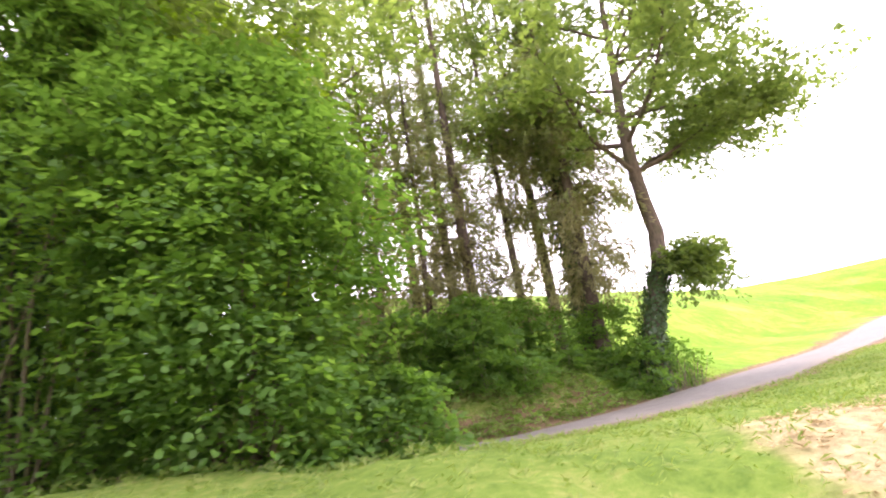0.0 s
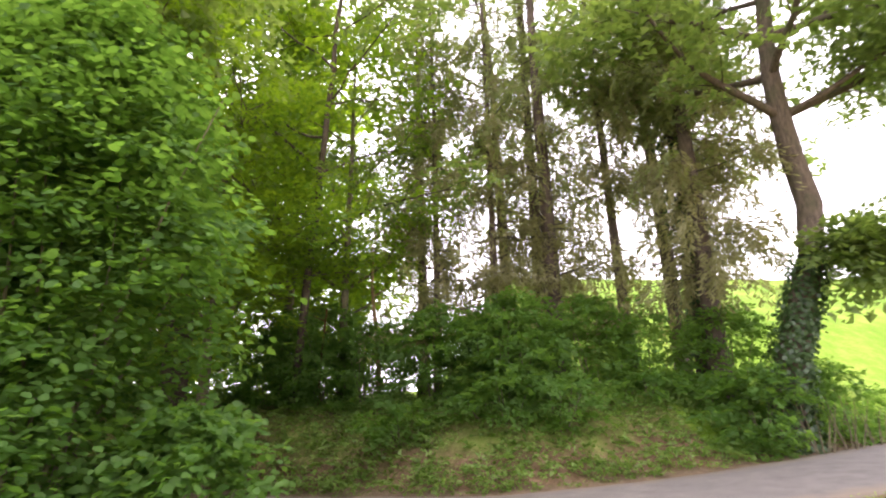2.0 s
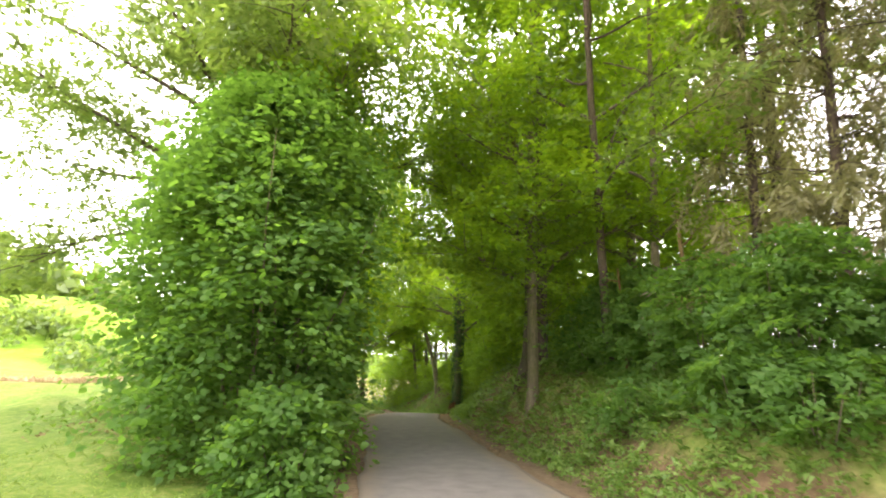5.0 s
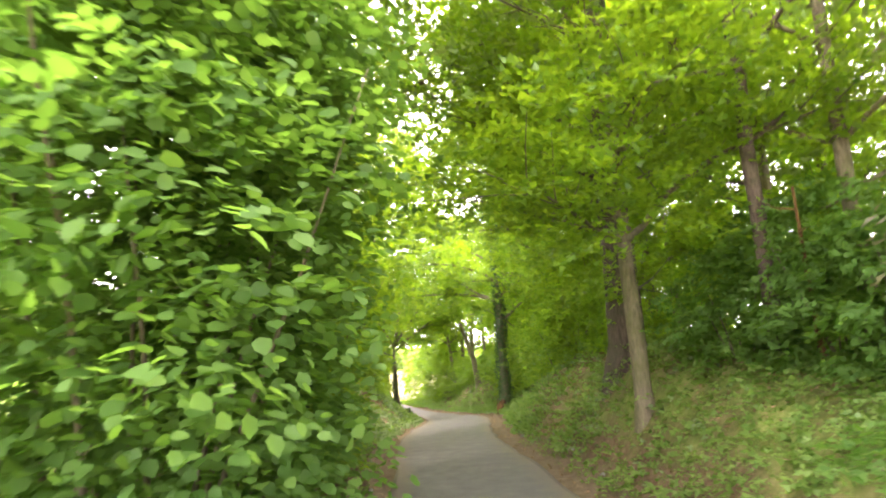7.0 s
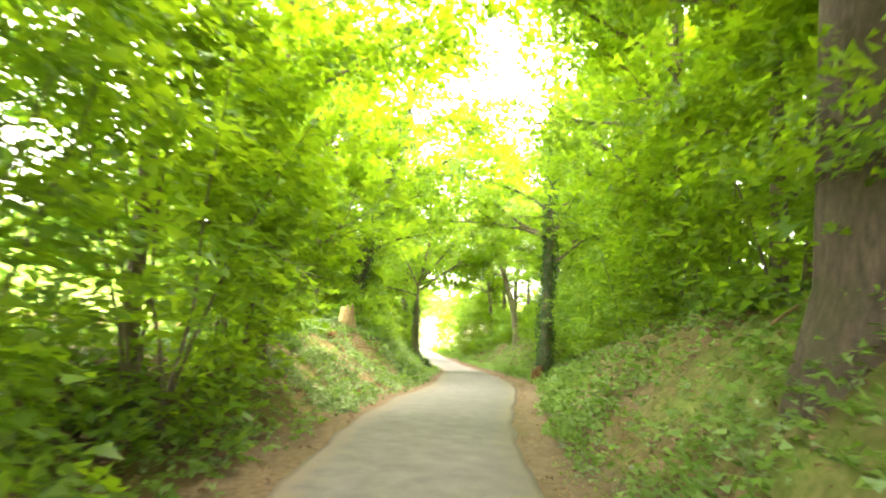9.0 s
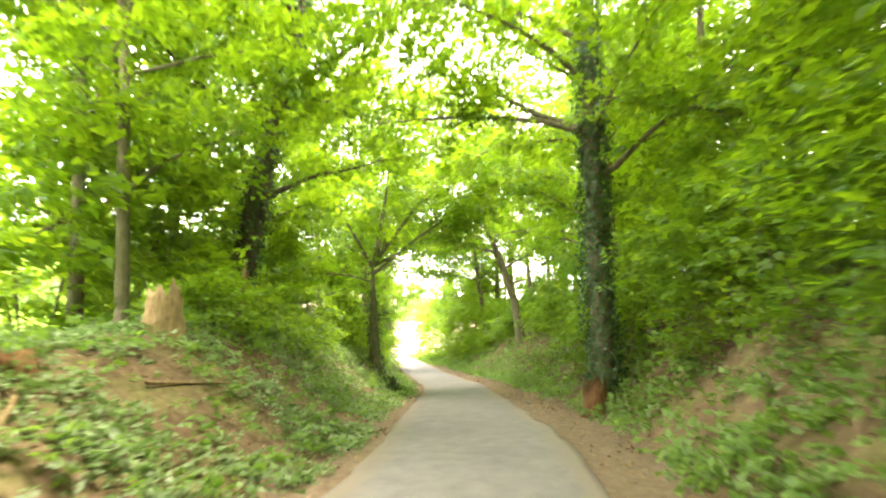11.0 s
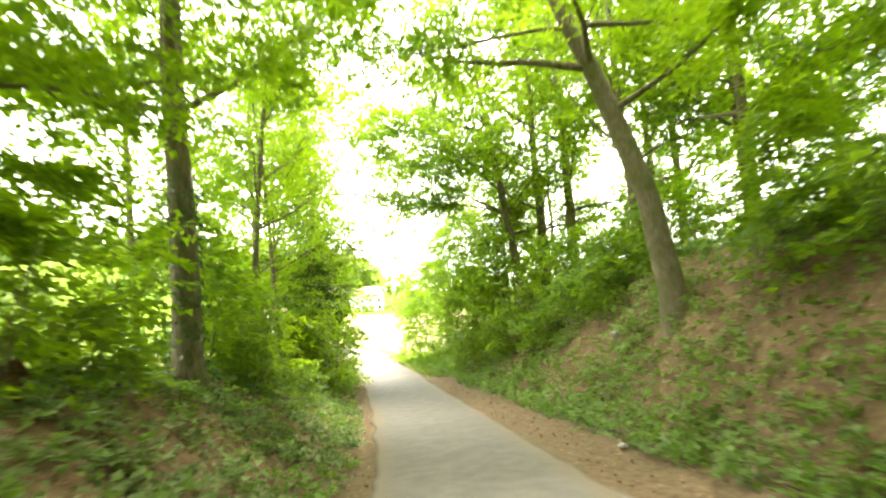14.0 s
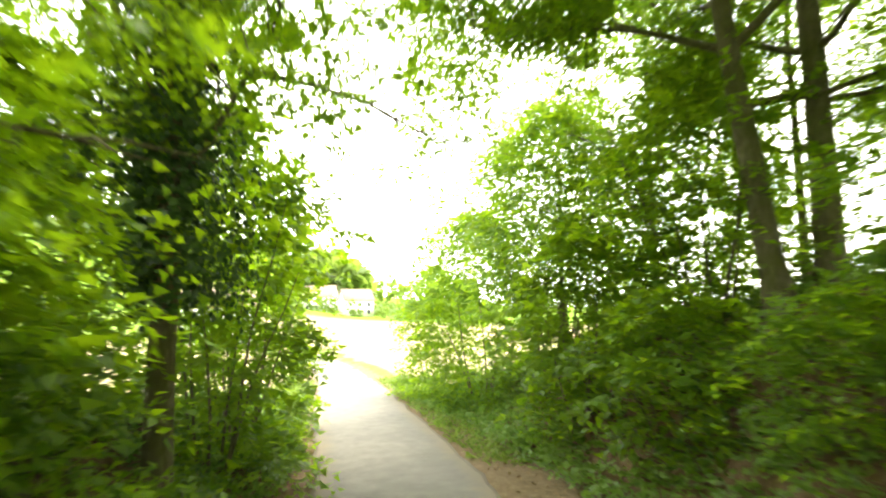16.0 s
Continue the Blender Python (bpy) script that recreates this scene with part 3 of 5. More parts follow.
def spruce(x, y, h, dbh, label, first=3.0, reach=2.6, twigs=900, dry=0.22, ivy=0, lean=(0, 0)):
    """A spruce: straight trunk, whorls of sagging branches hung with thin twigs, the low ones withered."""
    TREE_COUNT[0] += 1
    rng = np.random.RandomState(TREE_COUNT[0] * 17 + 5)
    base = np.array([x, y, at_height(x, y) - 0.2])
    t = thing("spruce", base, label, "tree", "spruces on the bank")
    n = 14
    f = np.linspace(0, 1, n + 1)
    trunk = np.column_stack([x + lean[0] * h * f + 0.05 * np.sin(f * 5 + x), y + lean[1] * h * f + 0.05 * np.sin(f * 4 + y), base[2] + h * f])
    r = dbh / 2 * (1 - f * 0.93) + dbh * 0.25 * np.exp(-f * h / 0.3)
    heap = Heap()
    heap.add(*tube(trunk, r, 9, rng, 0.05))
    part("trunk", heap.mesh("trunk", BARK_SPRUCE, base, True), t)
    wood, spots, ways = Heap(), [], []
    z = first
    while z < h * 0.96:
        g = z / h
        for j in range(rng.randint(3, 6)):
            az = rng.uniform(0, 6.283)
            length = reach * (1.05 - 0.85 * g) * rng.uniform(0.5, 1.15)
            p = np.array([np.interp(z, f * h, trunk[:, 0]), np.interp(z, f * h, trunk[:, 1]), base[2] + z])
            pts = grow(rng, p, (math.cos(az), math.sin(az), 0.05 - 0.4 * (1 - g)), length, 5, 0.07, 0.05)
            wood.add(*tube(pts, np.linspace(0.022, 0.005, 6), 4))
            for q in range(1, 6):
                spots.append((*pts[q], z))
                ways.append(unit(pts[q] - pts[q - 1]))
        z += rng.uniform(0.35, 0.7)
    tagged(part("branchwork", wood.mesh("branchwork", BARK_SPRUCE, base), t, "thin sagging dead branches"), kind="stuff")
    spots, ways = np.array(spots), np.array(ways)
    weight = np.where(spots[:, 3] < 12, 2.4, 0.5)
    pick = rng.choice(len(spots), twigs, p=weight / weight.sum())
    P = spots[pick, :3] + rng.normal(0, 0.1, (twigs, 3))
    D = ways[pick] * 0.5 + np.array([0, 0, -1.0]) + rng.normal(0, 0.25, (twigs, 3))
    N = rng.normal(0, 1, (twigs, 3))
    low = spots[pick, 3] < first + (h - first) * dry * rng.uniform(0.5, 1.5, twigs)
    for flag, mat, name in ((True, NEEDLE_DRY, "withered_foliage"), (False, NEEDLE, "foliage")):
        sel = low == flag
        hp = Heap()
        hp.add(*leaves(rng, P[sel], D[sel], N[sel], 0.85 * rng.uniform(0.5, 1.3, sel.sum()), 26 if flag else 32, 0.22, 0.22, 0.24, 0.05, 0.6, tri=True))
        tagged(part(name, hp.mesh(name, mat, base), t), kind="stuff")
    if ivy:
        hp = Heap()
        hp.add(*ivy_on(rng, trunk[:10], r[:10], ivy, 0.12, 0.3))
        part("ivy", hp.mesh("ivy", LEAF_IVY, base), t, "dark climbing ivy")
    return t


def shrub(x, y, h, radius, label, stems=9, sprays=0, k=26, size=0.1, leaf=None, name="shrub", fine=False, tri=True, width=0.72, spray=0.6, seed=None, stretch=(1, 1), flat=0.3, droop=0.25, belly=0.42, trim=2.2):
    """A shrub: stems that fan out from the ground, under an uneven dome of layered sprays that reaches down to the ground."""
    TREE_COUNT[0] += 1
    rng = np.random.RandomState(TREE_COUNT[0] * 17 + 5 if seed is None else seed)
    base = np.array([x, y, at_height(x, y) - 0.1])
    t = thing(name, base, label, "shrub", "shrubs along the lane" if name == "young_beech" else name.replace("_", " ") + " clumps")
    if not sprays:
        sprays = int(1.15 * (6.3 * radius * h + 3.1 * radius ** 2) / (0.3 * size ** 2) / k)
    ph = rng.uniform(0, 6.28, 4)
    ang = rng.uniform(0, 6.283, sprays)
    g = rng.uniform(0.0, 1.0, sprays) ** 0.85
    girth = np.where(g < belly, 0.72 + 0.28 * g / belly, np.sqrt(np.clip(1 - ((g - belly) / (1 - belly)) ** 2, 0.02, 1)))
    lump = 1 + 0.2 * np.sin(3 * ang + ph[0] + 5 * g) + 0.12 * np.sin(5 * ang - 9 * g + ph[1]) + 0.1 * np.sin(11 * g + ph[2] + 2 * ang)
    depth = rng.uniform(0.35, 1.0, sprays) ** 0.5
    r = radius * girth * lump * depth
    out = np.stack([np.cos(ang) * stretch[0], np.sin(ang) * stretch[1], np.zeros(sprays)], 1)
    P = base + out * (r - spray * 0.6)[:, None] + UP * (g * h)[:, None] + rng.normal(0, 0.08, (sprays, 3))
    P[:, 2] = np.maximum(P[:, 2], height(P[:, 0], P[:, 1]) + 0.15)
    free = clear_of_lane(P, trim)
    P, out, sprays = P[free], out[free], int(free.sum())
    for j in range(stems):
        az = j * 2.4 + rng.uniform(-0.4, 0.4)
        far = rng.uniform(0.2, 0.7) * radius
        d = np.array([math.cos(az) * far * stretch[0], math.sin(az) * far * stretch[1], h * 0.8])
        pts = grow(rng, base + np.array([math.cos(az), math.sin(az), 0]) * radius * 0.12, d, h * rng.uniform(0.6, 0.9), 8, 0.05, 0.0)
        hp = Heap()
        hp.add(*tube(pts, np.linspace(0.012 + 0.0035 * h, 0.006, 9), 5))
        part("stem", hp.mesh("stem", BARK_BEECH, base, True), t)
    D = unit(out) + rng.normal(0, 0.45, (sprays, 3)) * np.array([1, 1, 0.35])
    N = UP[None, :] * 0.85 + unit(out) * 0.35 + rng.normal(0, flat, (sprays, 3))
    hp = Heap()
    hp.add(*leaves(rng, P, D, N, spray * rng.uniform(0.6, 1.3, sprays), k, size, width, 0.5, droop, 0.35, fine, tri and not fine))
    part("foliage", hp.mesh("foliage", leaf or LEAF_HAZEL, base), t)
    return t

# ---- trees at the mouth of the lane: oak and spruces on the bank ----
broadleaf(5.75, -23.4, 17, 0.6, "leaning oak with dark bark above the lane's bend", first=6.2, limbs=20, reach=5.4, sprays=1500, k=34, size=0.18, spray=0.9, towards=(-0.2, -1), pull=0.4, leaf=LEAF_OAK, bark=BARK_OAK, ivy=4500, ivy_top=0.3, ivy_thick=0.16, name="oak", bend=((0, 0, 0), (1.6, 0, -0.1), (4.8, -0.2, -1.15), (7, -0.25, -0.95), (10, -0.3, -1.0), (17, -0.5, -1.6)), extra=((4.1, (-0.3, -0.95, 0.3), 0.8, -0.05, 0.05, 95), (3.7, (-0.3, -0.95, -0.25), 1.05, -0.08, 0.05, 110), (3.5, (-0.6, -0.6, -0.1), 0.7, -0.02, 0.04, 80), (9.0, (0.1, -1, 0.2), 4.6, -0.05, 0.1, 330), (6.4, (-0.1, -1, 0.25), 4.0, -0.02, 0.08, 380), (11.0, (0.2, -1, 0.3), 4.2, -0.04, 0.09, 280)), trimmed=False)
broadleaf(9.2, -16.0, 19, 0.45, "tall oak behind the spruces", first=6, limbs=16, reach=5.0, sprays=220, size=0.2, leaf=LEAF_OAK, bark=BARK_OAK, name="oak")
broadleaf(9.0, -21.2, 19, 0.45, "tall oak behind the spruces", first=6.5, limbs=16, reach=5.0, sprays=380, size=0.2, leaf=LEAF_OAK, bark=BARK_OAK, name="oak")
broadleaf(4.7, -12.7, 12.5, 0.24, "slender beech with light green tiers of leaves", first=2.4, limbs=16, reach=3.0, sprays=430, k=36, size=0.15, flat=0.18)
spruce(6.6, -22.3, 21, 0.5, "tall spruce with withered lower twigs on the bank", first=3.2, twigs=850)
spruce(7.5, -22.0, 22, 0.55, "spruce trunk wrapped in dark ivy", first=4.5, twigs=900, ivy=6500)
spruce(7.8, -20.0, 22, 0.34, "slim bare-stemmed spruce on the bank", first=6, twigs=650)
spruce(6.9, -18.4, 23, 0.52, "tall spruce with hanging grey-green twigs", first=3.0, twigs=600)
spruce(6.2, -16.9, 19, 0.26, "slim spruce with sagging withered branches", first=2.8, twigs=560, dry=0.4)
spruce(8.1, -17.6, 23, 0.45, "tall spruce behind the others on the bank", first=3.4, twigs=460)
spruce(5.6, -15.3, 18, 0.24, "thin spruce hung with dry brown twigs", first=2.2, reach=2.0, twigs=560, dry=0.45)
spruce(7.6, -13.6, 21, 0.4, "spruce with drooping withered branches", first=2.8, twigs=480, dry=0.4)

# ---- right bank ----
BEECH = "beech with layered bright green foliage on the bank"
broadleaf(2.3, -9.9, 15, 0.3, "slender beech with a bare grey trunk on the bank", first=2.2, limbs=20, reach=3.6, sprays=1150, size=0.15, flat=0.25, trim=(1.5, 2.6), extra=((3.4, (-0.8, -0.7, 0.25), 3.4, 0.0, 0.05, 200), (4.6, (-0.4, -0.9, 0.3), 3.6, 0.0, 0.05, 200), (6.5, (-0.6, -0.8, 0.5), 4.4, 0.0, 0.06, 260)))
broadleaf(3.1, -7.4, 21, 0.85, "thick old beech trunk above the lane", lean=(0.03, 0.02), first=4, limbs=18, reach=4.6, sprays=950, bark=BARK_OAK, sink=0.9, trim=(1.6, 3.0), extra=((5.2, (-1, -0.2, 0.3), 4.6, 0.0, 0.08, 230), (7.0, (-1, 0.1, 0.4), 3.6, 0.0, 0.08, 190)))
broadleaf(5.6, -9.5, 12.5, 0.35, BEECH, first=2.4, reach=3.4, sprays=360, flat=0.22)
broadleaf(4.6, -3.5, 12.5, 0.25, BEECH, first=1.8, reach=3.0)
broadleaf(6.8, -1.0, 13.5, 0.4, BEECH, first=3, reach=3.6, extra=((6.5, (-1, 0.3, 0.45), 6.5, -0.03, 0.1, 210),))
broadleaf(5.3, 2.3, 12.5, 0.26, BEECH, first=2.2, reach=3.2, extra=((5.0, (-1, 0.5, 0.4), 5.5, -0.03, 0.09, 190), (6.5, (-1, -0.2, 0.5), 5.5, -0.03, 0.09, 190)))
broadleaf(6.6, 5.5, 12.5, 0.35, BEECH, first=2.5, reach=3.4)
broadleaf(3.75, 13.0, 18, 0.5, "ivy-clad trunk at the foot of the bank", first=4.5, limbs=15, reach=4.2, sprays=620, ivy=8500, ivy_top=0.75, ivy_thick=0.2, extra=((6.5, (-1, 0.3, 0.35), 5.5, -0.03, 0.09, 190), (7.5, (-1, -0.6, 0.45), 5.5, -0.02, 0.09, 190)))
broadleaf(7.0, 10.5, 12.5, 0.3, BEECH, first=1.5, reach=3.2)
broadleaf(8.2, 16.0, 12.5, 0.4, BEECH, first=2.0, reach=3.6)
broadleaf(6.6, 20.5, 13.5, 0.28, BEECH, first=1.5, reach=3.2, extra=((6.5, (-1, 0.3, 0.4), 5.5, -0.03, 0.09, 200), (8.0, (-1, -0.4, 0.4), 5.5, -0.03, 0.09, 170)))
broadleaf(9.5, 24.0, 12.5, 0.4, BEECH, first=2.5, reach=3.6)
broadleaf(7.8, 28.5, 13.5, 0.28, BEECH, first=1.8, reach=3.4, extra=((6.5, (-1, 0.2, 0.4), 5.8, -0.03, 0.09, 180),))
broadleaf(10.5, 33.5, 12.5, 0.4, BEECH, first=2.0, reach=3.8)
broadleaf(5.55, 37.0, 17, 0.56, "leaning beech rooted in the steep bank", bend=((0, 0, 0), (3.5, -0.5, 0), (5.6, -1.15, 0.1), (8.5, -2.1, 0.2), (17, -4.6, 0.4)), first=4.5, limbs=17, reach=5.2, sprays=950, towards=(-1, 0), pull=0.3, extra=((7.0, (-1, 0.1, 0.2), 4.5, -0.06, 0.06, 90), (9.0, (-1, 0.5, 0.3), 5.5, -0.02, 0.07, 320), (11.0, (-1, 0.0, 0.3), 5.5, -0.02, 0.07, 320)))
broadleaf(10.4, 30.8, 14, 0.34, "beech that leans out over the lane", lean=(-0.1, 0.02), first=4.0, limbs=14, reach=4.6, sprays=560, towards=(-1, 0), pull=0.35)
broadleaf(7.4, 43.5, 14, 0.36, "beech that leans out over the lane", lean=(-0.06, 0.0), first=4.0, limbs=13, reach=4.2, sprays=480, towards=(-1, 0), pull=0.3)
broadleaf(10.4, 42.0, 12.5, 0.4, BEECH, first=3, reach=3.6)
broadleaf(10.8, 47.5, 12.5, 0.45, BEECH, first=3, reach=3.6)
broadleaf(5.5, 50.7, 15, 0.5, "slim beech on the bank's crest", first=3.0, limbs=16, reach=4.2, sprays=600, extra=((7.0, (-1, -0.4, 0.4), 4.5, -0.02, 0.07, 160),))
broadleaf(4.4, 50.4, 16, 0.42, "pale-stemmed tree leaning over the lane", lean=(-0.12, 0.03), first=3.2, limbs=17, reach=4.0, sprays=560, bark=BARK_BEECH, extra=((5.0, (-0.8, 0.3, 0.4), 4.5, -0.02, 0.06, 300), (6.0, (-0.6, -0.8, 0.35), 4.0, -0.02, 0.06, 260), (7.0, (-0.9, 0.1, 0.3), 5.0, -0.03, 0.06, 300), (9.0, (-1, -0.2, 0.25), 5.0, -0.03, 0.07, 260)))
broadleaf(6.6, 49.6, 17, 0.5, "sturdy beech on the bank's crest", first=3.4, limbs=16, reach=4.4, sprays=620)
broadleaf(9.2, 39.6, 14, 0.35, BEECH, first=2.5, reach=3.6, sprays=330)
broadleaf(9.4, 46.8, 14, 0.35, BEECH, first=3.5, reach=3.4, sprays=300)

broadleaf(6.4, 52.6, 10, 0.2, "leafy young tree at the lane's end", first=2.4, limbs=13, reach=3.0, sprays=330, size=0.135)
broadleaf(4.2, 55.0, 9, 0.2, "leafy young tree at the lane's end", first=0.8, limbs=13, reach=2.8, sprays=480, size=0.135)
broadleaf(2.6, 58.0, 7, 0.16, "leafy young tree at the lane's end", first=0.6, limbs=12, reach=2.4, sprays=380, size=0.135)

# ---- left bank ----
broadleaf(-6.5, -8.6, 17, 0.6, "spreading oak behind the hazel", first=5.5, limbs=20, reach=6.8, sprays=1350, k=36, size=0.175, leaf=LEAF_OAK, bark=BARK_OAK, name="oak", towards=(0.1, -0.9), pull=0.5, extra=((6.0, (-0.85, -0.6, 0.35), 7.0, -0.02, 0.14, 300), (7.5, (-0.4, -0.9, 0.4), 7.0, -0.02, 0.13, 300), (8.5, (0.2, -1, 0.35), 7.5, -0.03, 0.12, 360), (10.5, (-0.1, -1, 0.3), 7.5, -0.03, 0.12, 360), (5.0, (-1, -0.5, 0.15), 5.5, -0.03, 0.1, 200)))
broadleaf(-4.2, -11.5, 15, 0.45, "trunk thickly clad in dark ivy", first=5.5, limbs=14, reach=3.4, sprays=600, size=0.14, ivy=11000, ivy_top=0.7, ivy_thick=0.32, extra=((9.0, (-0.3, -1, 0.5), 3.6, 0.0, 0.07, 140), (4.0, (0.2, -0.9, 0.3), 2.0, 0.0, 0.05, 90)))
broadleaf(-5.2, -4.5, 13.0, 0.24, BEECH, first=1.8, reach=3.0, extra=((6.0, (1, 0.3, 0.5), 4.2, -0.02, 0.08, 150),))
broadleaf(-4.6, -0.5, 12.0, 0.2, BEECH, first=1.2, reach=2.8)
broadleaf(-7.3, 3.6, 13.5, 0.3, BEECH, first=2.5, reach=3.2, sprays=340, extra=((7.0, (1, 0.3, 0.45), 6.2, -0.03, 0.1, 180),))
broadleaf(-5.95, 15.6, 17, 0.72, "dark tall beech leaning over the lane", lean=(0.25, 0.0), first=3.2, limbs=18, reach=4.8, sprays=950, bark=BARK_OAK, ivy=5200, ivy_top=0.75, ivy_thick=0.18)
broadleaf(-7.2, 20.8, 14, 0.25, BEECH, first=2.5, limbs=16, reach=4.4, sprays=840)
broadleaf(-6.2, 29.8, 13.5, 0.25, BEECH, first=2.8, reach=4.0, sprays=480, extra=((7.0, (1, 0.3, 0.3), 5.5, -0.04, 0.08, 160),))
broadleaf(-6.4, 11.5, 13.5, 0.26, BEECH, first=3.0, reach=3.6, sprays=380, extra=((7.0, (1, -0.1, 0.4), 5.8, -0.02, 0.09, 200),))
broadleaf(-8.0, 12.5, 12.5, 0.3, BEECH, first=2.5, reach=3.2)
broadleaf(-8.4, 18.0, 14.5, 0.35, BEECH, first=2.5, limbs=16, reach=4.4, sprays=760)
broadleaf(-2.75, 24.3, 5.2, 0.52, "forked hornbeam with limbs arching over the lane", lean=(-0.02, 0.01), first=4.2, limbs=4, reach=1.5, rise=0.6, sprays=60, ivy=700, ivy_top=0.75, extra=((4.6, (0.25, 0.1, 1.0), 6.5, 0.0, 0.12, 300), (4.6, (0.62, 0.15, 0.8), 8.0, -0.05, 0.1, 340), (4.5, (0.8, -0.1, 0.55), 7.0, -0.045, 0.07, 300), (4.6, (0.6, 0.6, 0.5), 6.0, -0.02, 0.06, 260), (4.6, (-0.5, -0.2, 0.9), 5.0, 0.0, 0.09, 220), (4.6, (0.1, 0.8, 0.8), 5.5, 0.0, 0.07, 240), (4.2, (-0.9, 0.3, 0.35), 3.2, 0.0, 0.05, 100)))
broadleaf(-6.9, 27.3, 12.5, 0.35, BEECH, first=3, reach=3.4)
broadleaf(-8.5, 32.0, 12.5, 0.3, BEECH, first=3, reach=3.2)
broadleaf(-4.3, 34.0, 17, 0.48, "straight dark trunk on the low bank", first=4.0, limbs=17, reach=4.4, sprays=820, ivy=500, ivy_top=0.3)
broadleaf(-7.5, 38.5, 12.5, 0.2, BEECH, first=3, reach=2.6, sprays=300)
broadleaf(-5.6, 41.0, 12, 0.18, "thin leaning sapling on the low bank", lean=(0.1, 0), first=3.6, reach=2.4, sprays=300, k=44, size=0.12)
broadleaf(-5.2, 42.8, 10, 0.14, "thin pale sapling on the bank", first=3.2, reach=2.2, sprays=260, k=44, size=0.12)
broadleaf(-4.8, 48.1, 12, 0.32, "ivy-topped tree at the lane's end", first=3.6, limbs=14, reach=3.0, sprays=520, k=44, size=0.125, ivy=7500, ivy_from=0.27, ivy_top=0.66, ivy_thick=0.75, extra=((5.5, (0.9, 0.6, 0.25), 4.2, -0.05, 0.06, 40), (3.6, (-0.8, -0.5, 0.3), 3.2, 0.0, 0.05, 90), (8.0, (1, 0.1, 0.35), 4.0, -0.03, 0.06, 80)))
broadleaf(-6.4, 45.2, 11, 0.24, "leafy beech beside the lane's end", first=1.8, limbs=15, reach=2.8, sprays=560, k=44, size=0.125, extra=((5.5, (1, 0.2, 0.5), 2.6, -0.02, 0.06, 80),))
broadleaf(-7.2, 50.2, 10, 0.24, "leafy beech beside the lane's end", first=1.8, limbs=13, reach=3.0, sprays=420)

# ---- shrubs ----
HAZEL = "dense green hazel bush, leafy to the ground"
shrub(-4.4, -15.5, 7.0, 2.25, HAZEL, stems=9, sprays=2400, k=18, size=0.118, name="hazel_bush", fine=True, width=0.85, spray=1.0, belly=0.45, flat=0.2)
shrub(-5.3, -12.6, 8.6, 2.5, HAZEL, stems=10, sprays=1300, k=18, size=0.15, name="hazel_bush", width=0.8, spray=0.8, belly=0.4)
shrub(-3.95, -13.0, 9.3, 1.8, HAZEL, stems=7, sprays=900, k=18, size=0.13, name="hazel_bush", width=0.8, spray=0.7, belly=0.5)
shrub(-3.6, -17.5, 1.5, 0.9, HAZEL, stems=7, sprays=250, k=18, size=0.115, name="hazel_bush", fine=True, width=0.8, spray=0.55)
shrub(-6.7, -9.0, 6.0, 1.9, HAZEL, stems=7, sprays=250, k=18, size=0.22, name="hazel_bush", width=0.8, spray=0.8, belly=0.4)
shrub(-7.3, -5.2, 5.5, 2.0, HAZEL, stems=7, sprays=250, k=18, size=0.22, name="hazel_bush", width=0.8, spray=0.8, belly=0.4)
YOUNG = "leafy young beech growing on the bank"
